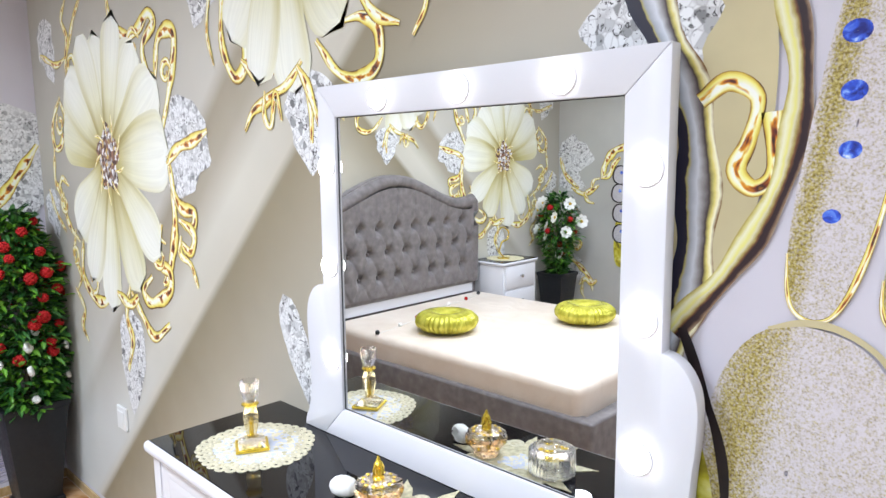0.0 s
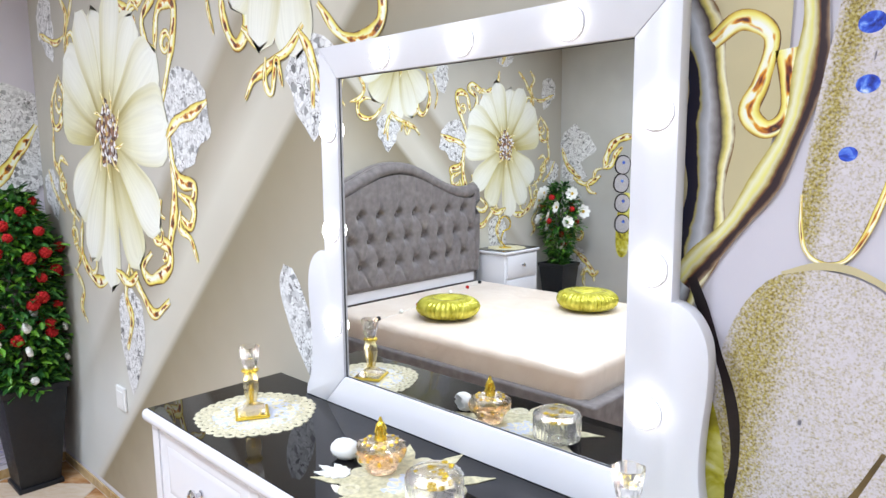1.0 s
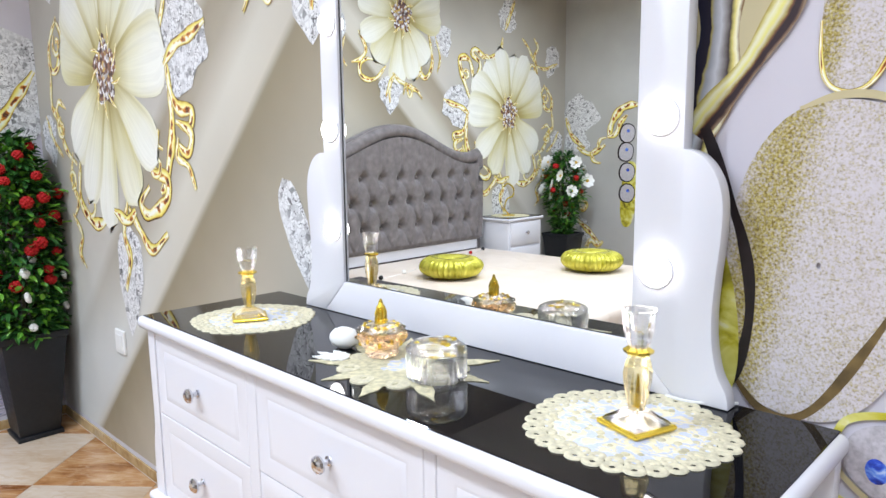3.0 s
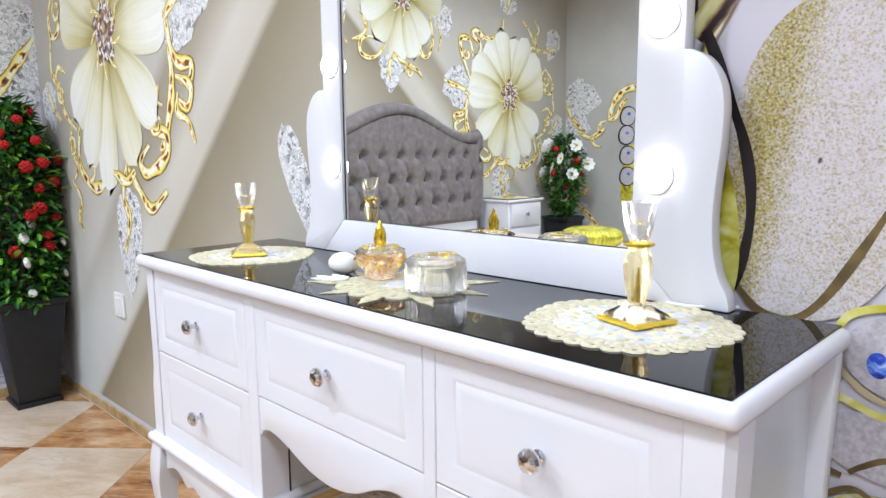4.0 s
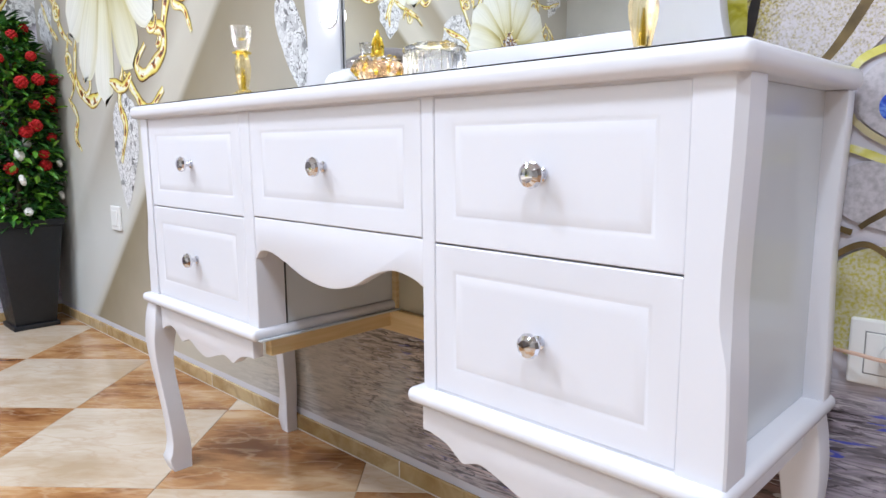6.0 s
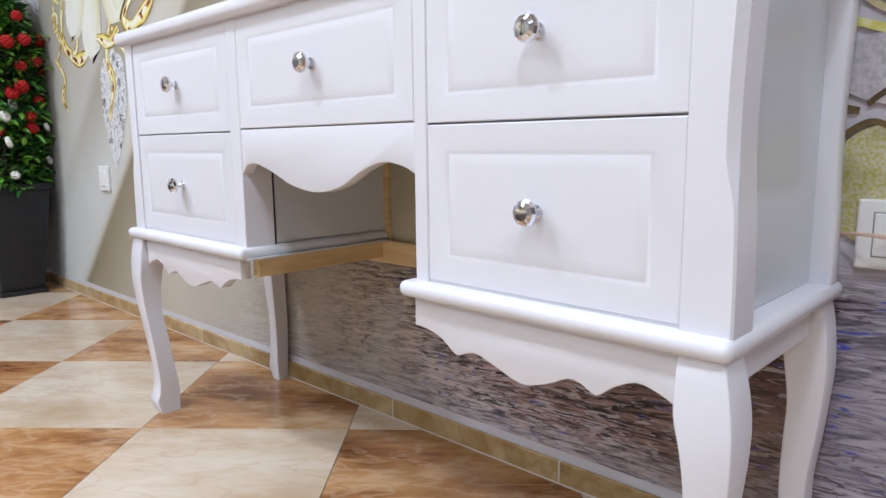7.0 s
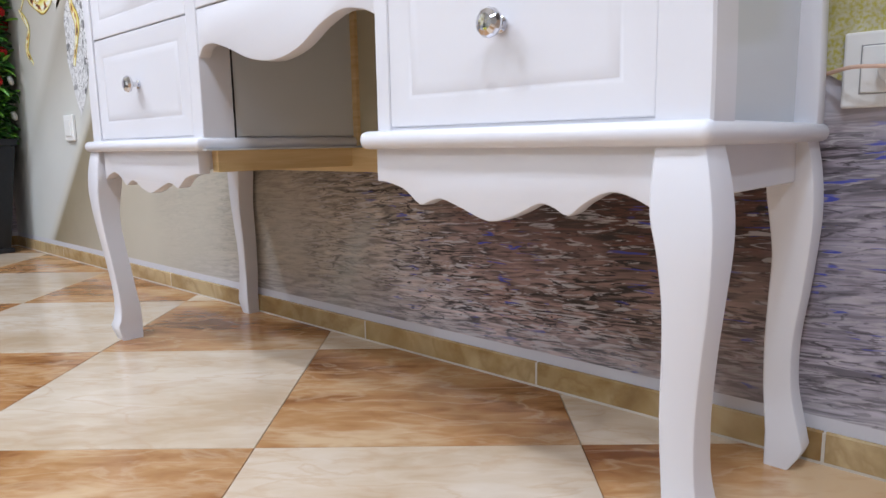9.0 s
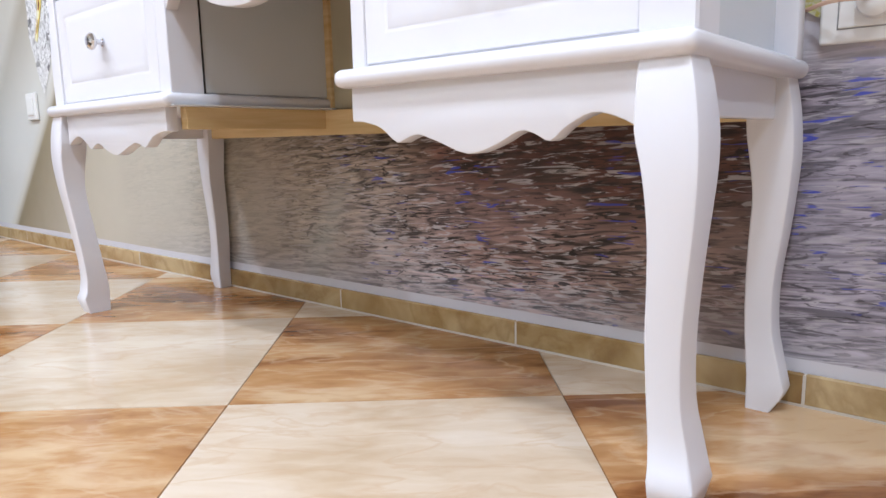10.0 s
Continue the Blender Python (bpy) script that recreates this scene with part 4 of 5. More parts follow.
# scalloped aprons
scallop = smooth_line([(0.214, 0.380), (0.232, 0.379), (0.262, 0.371), (0.287, 0.354), (0.303, 0.358), (0.322, 0.362), (0.350, 0.354), (0.392, 0.3405), (0.428, 0.349), (0.457, 0.3625), (0.475, 0.360),
                       (0.493, 0.3525), (0.512, 0.366), (0.538, 0.3775), (0.562, 0.373), (0.585, 0.362)], 3)
apron_r = [(p.x, p.y) for p in scallop] + [(0.585, 0.4235), (0.214, 0.4235)]
apron_l = [(-0.704 + (0.637 - x) * 1.09, z) for x, z in apron_r]
dpart("scalloped_apron", prism(apron_r, -0.380, -0.358, 0.002))
dpart("scalloped_apron", prism(apron_l, -0.380, -0.358, 0.002))
for x in (0.598, -0.684):
    dpart("side_apron", box(x, x + 0.014, -0.345, -0.060, 0.372, 0.4235, 0.0015, 1))

# cabriole legs: z, inner, outer, front, rear
LEG = [(0.4235, 0.5845, 0.629, -0.386, -0.345), (0.395, 0.584, 0.636, -0.390, -0.343), (0.360, 0.5845, 0.641, -0.392, -0.341), (0.325, 0.592, 0.642, -0.391, -0.343), (0.280, 0.5963, 0.639, -0.386, -0.346),
       (0.230, 0.5955, 0.633, -0.379, -0.341), (0.170, 0.592, 0.627, -0.370, -0.332), (0.110, 0.592, 0.626, -0.361, -0.322), (0.070, 0.5935, 0.632, -0.357, -0.314), (0.045, 0.595, 0.637, -0.359, -0.311),
       (0.032, 0.596, 0.641, -0.364, -0.311), (0.020, 0.596, 0.638, -0.361, -0.311), (0.0, 0.5955, 0.633, -0.354, -0.311)]
LEG_BACK = [(0.4235, 0.582, 0.624), (0.395, 0.580, 0.630), (0.360, 0.580, 0.634), (0.325, 0.585, 0.635), (0.280, 0.590, 0.632), (0.230, 0.588, 0.627), (0.170, 0.586, 0.620), (0.110, 0.587, 0.621),
            (0.070, 0.590, 0.629), (0.045, 0.592, 0.635), (0.032, 0.592, 0.638), (0.020, 0.592, 0.634), (0.0, 0.592, 0.622)]


def leg(flip_x, flip_y):
    rings = []
    for k, (z, a, b, f, r) in enumerate(LEG):
        f, r = f - 0.012 * (1 - z / 0.4235), r - 0.012 * (1 - z / 0.4235)
        if flip_y:
            z, a, b = LEG_BACK[k]
            f, r = -0.053 - 0.014 * z / 0.4235, -0.0225
        c = 0.0035
        ring = [(a, r), (b, r), (b, f + c), (b - 0.3 * c, f + 0.3 * c), (b - c, f), (a + c * 0.5, f), (a, f + c * 0.5)]
        rings.append([(mirror_x(x) if flip_x else x, y, z) for x, y in ring])
    line = list(zip(*rings))
    fine = [smooth_line(p[:9], 3) + [Vector(q) for q in p[9:]] for p in line]
    bm = loft([[c[i] for c in fine] for i in range(len(fine[0]))])
    dpart("leg", bm, smooth=40)


for fx in (False, True):
    for fy in (False, True):
        leg(fx, fy)

# ---- looking glass on the dresser ----
mirror = thing("vanity_mirror", (0, -0.04, TOP), "white framed vanity mirror with lit round bulbs standing on the dresser", "mirror")


def mpart(name, bm, mat=None, label="", parent=None, smooth=35):
    ob = part(name, bm, mat or WHITE, parent or mirror, label, smooth)
    ob.matrix_parent_inverse = Matrix.Translation((0, 0.04, -TOP))
    return ob


IN_X0, IN_X1, IN_Z0, IN_Z1 = -0.3555, 0.3475, 0.941, 1.612
OX0, OX1, OZ = -0.416, 0.4195, 1.682
FY0, FY1 = -0.058, -0.030
wing = smooth_line([(OX1, 1.2285), (0.432, 1.2265), (0.452, 1.214), (0.470, 1.186), (0.4775, 1.150), (0.4765, 1.100), (0.472, 1.050), (0.4695, 1.000), (0.472, 0.955), (0.481, 0.915), (0.494, 0.890), (0.4985, TOP + 0.001)], 4)
right = [(IN_X1, IN_Z0), (IN_X1, IN_Z1), (OX1, OZ)] + [(p.x, p.y) for p in wing] + [(IN_X1 + 0.073, TOP + 0.001)]
left = [(-0.008 - x + 0.0, z) for x, z in right]
left[0], left[1], left[2] = (IN_X0, IN_Z0), (IN_X0, IN_Z1), (OX0, OZ)
left[-1] = (IN_X0 - 0.073, TOP + 0.001)
left = [(OX0 if abs(x + 0.4275) < 0.001 else x, z) for x, z in left]
e = 0.0006
stiles = [mpart("frame_stile", prism(left[::-1], FY0, FY1, 0.0018)), mpart("frame_stile", prism(right, FY0, FY1, 0.0018))]
top_rail = mpart("frame_rail", prism([(IN_X0, IN_Z1 + e), (IN_X1, IN_Z1 + e), (OX1 - e, OZ), (OX0 + e, OZ)], FY0, FY1, 0.0018))
mpart("frame_rail", prism([(IN_X0, IN_Z0 - e), (IN_X1, IN_Z0 - e), (IN_X1 + 0.073 - e, TOP + 0.001), (IN_X0 - 0.073 + e, TOP + 0.001)], FY0, FY1, 0.0018))
mpart("mirror_glass", box(IN_X0 + 0.001, IN_X1 - 0.001, -0.0500, -0.047, IN_Z0 + 0.001, IN_Z1 - 0.001), MIRROR, "silvered glass")
mpart("backing", box(IN_X0 - 0.02, IN_X1 + 0.02, -0.0465, -0.032, IN_Z0 - 0.02, IN_Z1 + 0.02), DARK)
for a, b, c, d in ((IN_X0, IN_X1, IN_Z0, IN_Z0 + 0.0011), (IN_X0, IN_X1, IN_Z1 - 0.0011, IN_Z1), (IN_X0, IN_X0 + 0.0011, IN_Z0, IN_Z1), (IN_X1 - 0.0011, IN_X1, IN_Z0, IN_Z1)):
    mpart("rebate", box(a, b, -0.0515, -0.0495, c, d), DARK)
first = None
for x, z in ((-0.207, 1.646), (0.012, 1.646), (0.236, 1.646), (0.386, 1.503), (0.385, 1.274), (0.384, 1.053), (-0.386, 1.503), (-0.386, 1.278), (-0.387, 1.058)):
    if first is None:
        socket = part("bulb", lathe([(0.0225, 0.0), (0.0238, 0.003), (0.0240, 0.006), (0.0222, 0.0092), (0.0175, 0.0118), (0.010, 0.0134), (0.003, 0.0139)], 28), BULB, mirror, "lit round bulb", 50)
        ring = part("collar", lathe([(0.0275, 0.0), (0.0275, 0.0015), (0.0262, 0.0025), (0.0243, 0.0025)], 28), WHITE, socket, "", 40)
        first = (socket, ring)
    else:
        socket = again(first[0], parent=mirror)
        tagged(socket, "lit round bulb")
        ring = again(first[1], parent=socket)
    socket.matrix_basis = Matrix.Translation((0, 0.04, -TOP)) @ pose(x, FY0, z, 90)

# ---- lace mats ----
def lace_mat(x, y, r, turn, seed):
    m = thing("lace_mat", (x, y, TOP), "round cream lace doily with gold embroidery on the black glass", "doily", "lace mats on the dresser", turn=turn)
    part("woven_centre", lathe([(r * 0.80, 0.0002), (r * 0.80, 0.0012), (r * 0.5, 0.0016), (0.002, 0.0016)], 48), LACE, m, "blue-grey woven ground with gold flowers")
    bm = bmesh.new()
    count = 32
    for i in range(count):
        a = 2 * math.pi * i / count
        R = r * (1 + 0.025 * math.sin(5 * a + seed))
        s = R * 0.103
        for scale, dist, flat in ((1.0, R - s, 0.0), (0.8, R - s * 2.15, 0.4)):
            rings = []
            for h, q in ((0.0002, 1.0), (0.0022, 0.92), (0.0026, 0.72), (0.0018, 0.34), (0.0002, 0.26)):
                rings.append([(dist * math.cos(a) + s * scale * q * math.cos(b), dist * math.sin(a) + s * scale * q * math.sin(b), h + 0.0003 * (i % 2)) for b in (2 * math.pi * k / 12 for k in range(12))])
            join(bm, loft(rings, cap=False))
    part("scalloped_edge", bm, LACE_EDGE, m, "openwork cream lace edge", 60)
    rnd = random.Random(seed)
    bm = bmesh.new()
    for i in range(64):
        a, d = rnd.uniform(0, 6.28), r * 0.74 * math.sqrt(rnd.random())
        join(bm, ball(rnd.uniform(0.0035, 0.0065), d * math.cos(a), d * math.sin(a), 0.0016, 7, 4, 0.3))
    tagged(part("embroidery", bm, LACE_CREAM, m, "raised gold thread flowers", 60), kind="stuff")
    return m


lace_mat(-0.480, -0.214, 0.135, 0, 1)
lace_mat(0.422, -0.196, 0.138, 20, 2)

star = thing("leaf_doily", (0.015, -0.222, TOP), "cream embroidered doily cut in leaf shapes with white lace tips", "doily", turn=12)
rnd = random.Random(5)
for i in range(9):
    a = 2 * math.pi * i / 9
    L = 0.146 + 0.030 * rnd.random()
    bm = bmesh.new()
    for q, (l, w) in enumerate(((L, 0.036), (L * 0.74, 0.062))):
        n_pts = 13
        ring = []
        for k in range(n_pts):
            s = k / (n_pts - 1)
            ring.append((0.02 + (l - 0.02) * s, w / 2 * math.sin(math.pi * s ** 0.8) * (1 + 0.18 * math.sin(19 * s))))
        ring += [(p, -w2) for p, w2 in ring[-2:0:-1]]
        co, si = math.cos(a + 0.05 * q), math.sin(a + 0.05 * q)
        lo = [(p * co - w2 * si, p * si + w2 * co, 0.0002 + 0.0004 * q) for p, w2 in ring]
        hi = [(p * co - w2 * si, p * si + w2 * co, 0.0016 + 0.0006 * q + 0.0001 * (i % 3)) for p, w2 in ring]
        join(bm, loft([lo, hi]))
    part("leaf", bm, LACE_CREAM, star)
for i in range(9):
    a = 2 * math.pi * (i + 0.5) / 9
    rr = [[(0.094 * math.cos(a) + q * 0.021 * math.cos(t), 0.094 * math.sin(a) + q * 0.021 * math.sin(t), h) for t in (2 * math.pi * k / 14 for k in range(14))] for q, h in ((1.0, 0.0003), (0.95, 0.0030), (0.62, 0.0032), (0.45, 0.0012))]
    part("medallion", loft(rr), LACE_EDGE, star, "", 60)
part("centre", lathe([(0.055, 0.0003), (0.055, 0.0020), (0.002, 0.0028)], 30), LACE, star)
for k, (a, l) in enumerate(((3.05, 0.075), (3.42, 0.066), (2.72, 0.058))):
    bx, by = -0.100, -0.026
    ring = [(0.004 + l * s, 0.012 * math.sin(math.pi * s ** 0.7) * (1 + 0.25 * math.sin(26 * s))) for s in (q / 16 for q in range(17))]
    ring += [(p, -w2) for p, w2 in ring[-2:0:-1]]
    co, si = math.cos(a), math.sin(a)
    bm = loft([[(bx + p * co - w2 * si, by + p * si + w2 * co, h + 0.0008 * k) for p, w2 in ring] for h in (0.0015, 0.0042)])
    part("lace_leaf", bm, WHITE_BLOOM, star, "white lace leaf")


# ---- glass on the mats ----
def candlestick(x, y, turn):
    c = thing("candlestick", (x, y, TOP + 0.003), "square crystal candlestick with amber and gilt foot on a lace mat", "candlestick", "crystal candlesticks", turn=turn)
    part("foot", box(-0.037, 0.037, -0.037, 0.037, 0.0, 0.007, 0.003, 2), GOLD, c, "gilt square foot")
    part("plinth", loft([[(sx * w, sy * w, z) for sx, sy in ((-1, -1), (1, -1), (1, 1), (-1, 1))] for w, z in ((0.031, 0.0072), (0.028, 0.012), (0.019, 0.018), (0.013, 0.0238))]), CRYSTAL, c)
    part("stem", lathe([(0.011, 0.024), (0.013, 0.034), (0.0185, 0.060), (0.0195, 0.074), (0.0165, 0.088), (0.012, 0.098)], 6), AMBER, c, "amber faceted stem")
    part("stem_core", lathe([(0.0045, 0.0265), (0.0045, 0.045), (0.0028, 0.062), (0.0012, 0.072)], 5), GOLD, c, "gilt core")
    part("collar", lathe([(0.012, 0.098), (0.019, 0.100), (0.020, 0.104), (0.012, 0.107)], 8), GOLD, c, "gilt collar")
    part("cup", lathe([(0.011, 0.107), (0.015, 0.113), (0.019, 0.128), (0.0225, 0.157), (0.0195, 0.157), (0.0125, 0.132), (0.004, 0.128)], 10, lambda a, k: 1 + 0.05 * math.cos(5 * a)), CRYSTAL, c, "clear tulip cup")


candlestick(-0.478, -0.226, -28)
candlestick(0.431, -0.193, -18)

bowl = thing("sugar_bowl", (-0.058, -0.208, TOP + 0.003), "faceted crystal bowl with gilt lid on the leaf doily", "glass bowl")
cut = lambda a, k: 1 + 0.045 * math.cos(10 * a + (math.pi if k % 2 else 0))
part("bowl", lathe([(0.028, 0.0), (0.030, 0.004), (0.028, 0.009), (0.034, 0.018), (0.042, 0.026), (0.0465, 0.034), (0.0455, 0.041), (0.041, 0.046), (0.037, 0.045), (0.038, 0.034), (0.020, 0.013), (0.004, 0.011)], 20, cut), PEACH, bowl)
part("lid", lathe([(0.0445, 0.0465), (0.0440, 0.0490), (0.036, 0.0535), (0.024, 0.0570), (0.012, 0.0590), (0.004, 0.0595)], 20, cut), CRYSTAL, bowl, "clear faceted lid")
beads = bmesh.new()
for i in range(12):
    a = 2 * math.pi * i / 12
    join(beads, ball(0.0042, 0.030 * math.cos(a), 0.030 * math.sin(a), 0.0555, 6, 4, 0.6))
    join(beads, ball(0.0042, 0.041 * math.cos(a + 0.25), 0.041 * math.sin(a + 0.25), 0.027 + 0.006 * (i % 2), 6, 4, 1.3))
tagged(part("gilt_beads", beads, GOLD, bowl, "gilt relief", 60), kind="stuff")
finial = lathe([(0.013, 0.058), (0.008, 0.062), (0.0065, 0.068), (0.0070, 0.084), (0.009, 0.087), (0.005, 0.091), (0.0035, 0.097), (0.0015, 0.102)], 8)
for i in range(4):
    a = math.pi / 2 * i
    join(finial, tube([(0.010 * math.cos(a), 0.010 * math.sin(a), 0.060), (0.012 * math.cos(a), 0.012 * math.sin(a), 0.074), (0.006 * math.cos(a), 0.006 * math.sin(a), 0.088)], 0.0026, 6, 3))
part("finial", finial, GOLD, bowl, "gilt rose finial", 40)

jar = thing("trinket_jar", (0.101, -0.230, TOP + 0.003), "ribbed clear glass trinket jar with a gold-flecked lid", "glass jar")
part("jar", lathe([(0.044, 0.0), (0.0475, 0.003), (0.0480, 0.042), (0.0455, 0.044), (0.0435, 0.042), (0.0430, 0.006), (0.004, 0.005)], 180, lambda a, k: 1 + (0.042 * math.cos(26 * a) if k in (1, 2) else 0)), PRESSED, jar, "", 50)
part("lid", lathe([(0.047, 0.0445), (0.049, 0.047), (0.047, 0.053), (0.036, 0.059), (0.018, 0.062), (0.003, 0.063)], 44, lambda a, k: 1 + (0.02 * math.cos(22 * a) if k in (1, 2) else 0)), PRESSED, jar, "clear domed lid", 50)
bm = bmesh.new()
for i in range(14):
    a, d = rnd.uniform(0, 6.28), rnd.uniform(0.004, 0.034)
    join(bm, ball(rnd.uniform(0.004, 0.008), d * math.cos(a), d * math.sin(a), 0.0605 - d * 0.04, 6, 4, 0.35))
part("gilt_relief", bm, GOLD, jar, "gilt flower relief", 60)

egg = thing("ornament_egg", (-0.146, -0.222, TOP + 0.020), "smooth white egg-shaped ornament lying on the doily", "ornament", turn=25)
shell = lathe([(0.001, -0.030), (0.009, -0.0275), (0.0165, -0.020), (0.0205, -0.008), (0.0208, 0.004), (0.0175, 0.017), (0.0105, 0.026), (0.001, 0.0295)], 28)
bmesh.ops.delete(shell, geom=[f for f in shell.faces if f.calc_center_median().y > 0.0125], context="FACES")
bmesh.ops.solidify(shell, geom=list(shell.faces), thickness=0.0018)
ob = part("shell", shell, WHITE_BLOOM, egg, "", 60)
ob.rotation_euler = (0, radians(90), 0)

# ---- wall fittings ----
plate = thing("wall_switch", (-1.850, -0.001, 0.505), "white plastic switch plate on the mural wall", "switch")
part("plate", box(-0.043, 0.043, -0.010, 0.0, -0.047, 0.047, 0.003, 2), PLASTIC, plate)
part("rocker", box(-0.026, 0.026, -0.014, -0.010, -0.030, 0.030, 0.002, 2), PLASTIC, plate)

SEAM = plain("plastic_seam", (0.34, 0.34, 0.34), 0.6)
outlet = thing("wall_socket", (0.722, -0.001, 0.503), "white plastic double socket plate with a plug in it", "socket")
part("plate", box(-0.076, 0.076, -0.010, 0.0, -0.044, 0.044, 0.003, 2), PLASTIC, outlet)
for x in (-0.030, 0.036):
    part("insert", box(x - 0.026, x + 0.026, -0.0125, -0.0095, -0.027, 0.027, 0.002, 2), PLASTIC, outlet)
    part("seam", box(x - 0.0275, x + 0.0275, -0.0103, -0.0098, -0.0285, 0.0285), SEAM, outlet)
plug = thing("plug", (0.704, -0.0135, 0.503), "white round plug with a peach cable", "plug")
ob = part("plug_body", lathe([(0.020, 0.0), (0.0205, 0.006), (0.0185, 0.016), (0.010, 0.022), (0.004, 0.023)], 20), PLASTIC, plug, "", 40)
ob.rotation_euler = (radians(90), 0, 0)
CABLE = plain("peach_cable", (0.74, 0.50, 0.38), 0.5)
part("cable", tube([(0.0, -0.022, 0.0), (-0.02, -0.026, 0.001), (-0.045, -0.020, 0.002), (-0.075, -0.002, -0.002), (-0.105, 0.004, -0.006), (-0.16, 0.006, 0.02)], 0.0026, 6), CABLE, plug, "peach coloured cable", 60)
lead = thing("mirror_cable", (0.36, -0.035, TOP), "thin white lamp cable behind the mirror wing", "cable")
part("cable", tube([(0.05, -0.028, 0.004), (0.085, -0.030, 0.004), (0.12, -0.012, 0.004), (0.14, 0.010, 0.004)], 0.0022, 6), PLASTIC, lead, "", 60)


# ---- plants in planters ----
def leaf_cluster(rnd, count, radius, z0, z1, size, taper):
    bm = bmesh.new()
    for i in range(count):
        h = rnd.random()
        z = z0 + (z1 - z0) * h
        r = radius * taper(h) * math.sqrt(rnd.uniform(0.15, 1.0))
        a = rnd.uniform(0, 2 * math.pi)
        c = Vector((r * math.cos(a), r * math.sin(a), z))
        d = Vector((math.cos(a) + rnd.uniform(-0.8, 0.8), math.sin(a) + rnd.uniform(-0.8, 0.8), rnd.uniform(-0.6, 0.8))).normalized()
        side = d.cross(Vector((rnd.uniform(-0.4, 0.4), rnd.uniform(-0.4, 0.4), 1))).normalized()
        up = side.cross(d)
        L, W = size * rnd.uniform(0.7, 1.3), size * rnd.uniform(0.32, 0.5)
        p = [c, c + d * L * 0.35 + side * W * 0.5 + up * W * 0.12, c + d * L * 0.4 - up * W * 0.06, c + d * L * 0.35 - side * W * 0.5 + up * W * 0.12,
             c + d * L * 0.75 + side * W * 0.34, c + d * L * 0.75 - side * W * 0.34, c + d * L - up * L * 0.12]
        v = [bm.verts.new(q) for q in p]
        for f in ((0, 1, 2), (0, 2, 3), (1, 4, 2), (2, 4, 6), (2, 6, 5), (2, 5, 3)):
            bm.faces.new([v[k] for k in f])
    return bm


def planter(x, y, turn, label, w0=0.080, w1=0.124, h=0.475):
    p = thing("planter", (x, y, 0), label, "planter", "black planters", turn=turn)
    ring = lambda w, z: [(sx * w, sy * w, z) for sx, sy in ((-1, -1), (1, -1), (1, 1), (-1, 1))]
    part("pot", soften(loft([ring(w0, 0.02), ring(w1, h - 0.03), ring(w1 - 0.012, h - 0.03), ring(w1 - 0.016, h - 0.06)]), 0.003, 2), POT, p, "", 40)
    part("foot", box(-w0 - 0.010, w0 + 0.010, -w0 - 0.010, w0 + 0.010, 0.0, 0.020, 0.003), POT, p, "", 40)
    part("rim", soften(loft([ring(w1 + 0.006, h - 0.028), ring(w1 + 0.009, h), ring(w1 - 0.014, h), ring(w1 - 0.012, h - 0.028)], False), 0.002), POT, p, "", 40)
    part("moss", box(-w1 + 0.015, w1 - 0.015, -w1 + 0.015, w1 - 0.015, h - 0.06, h - 0.022, 0.006), SOIL, p)
    return p


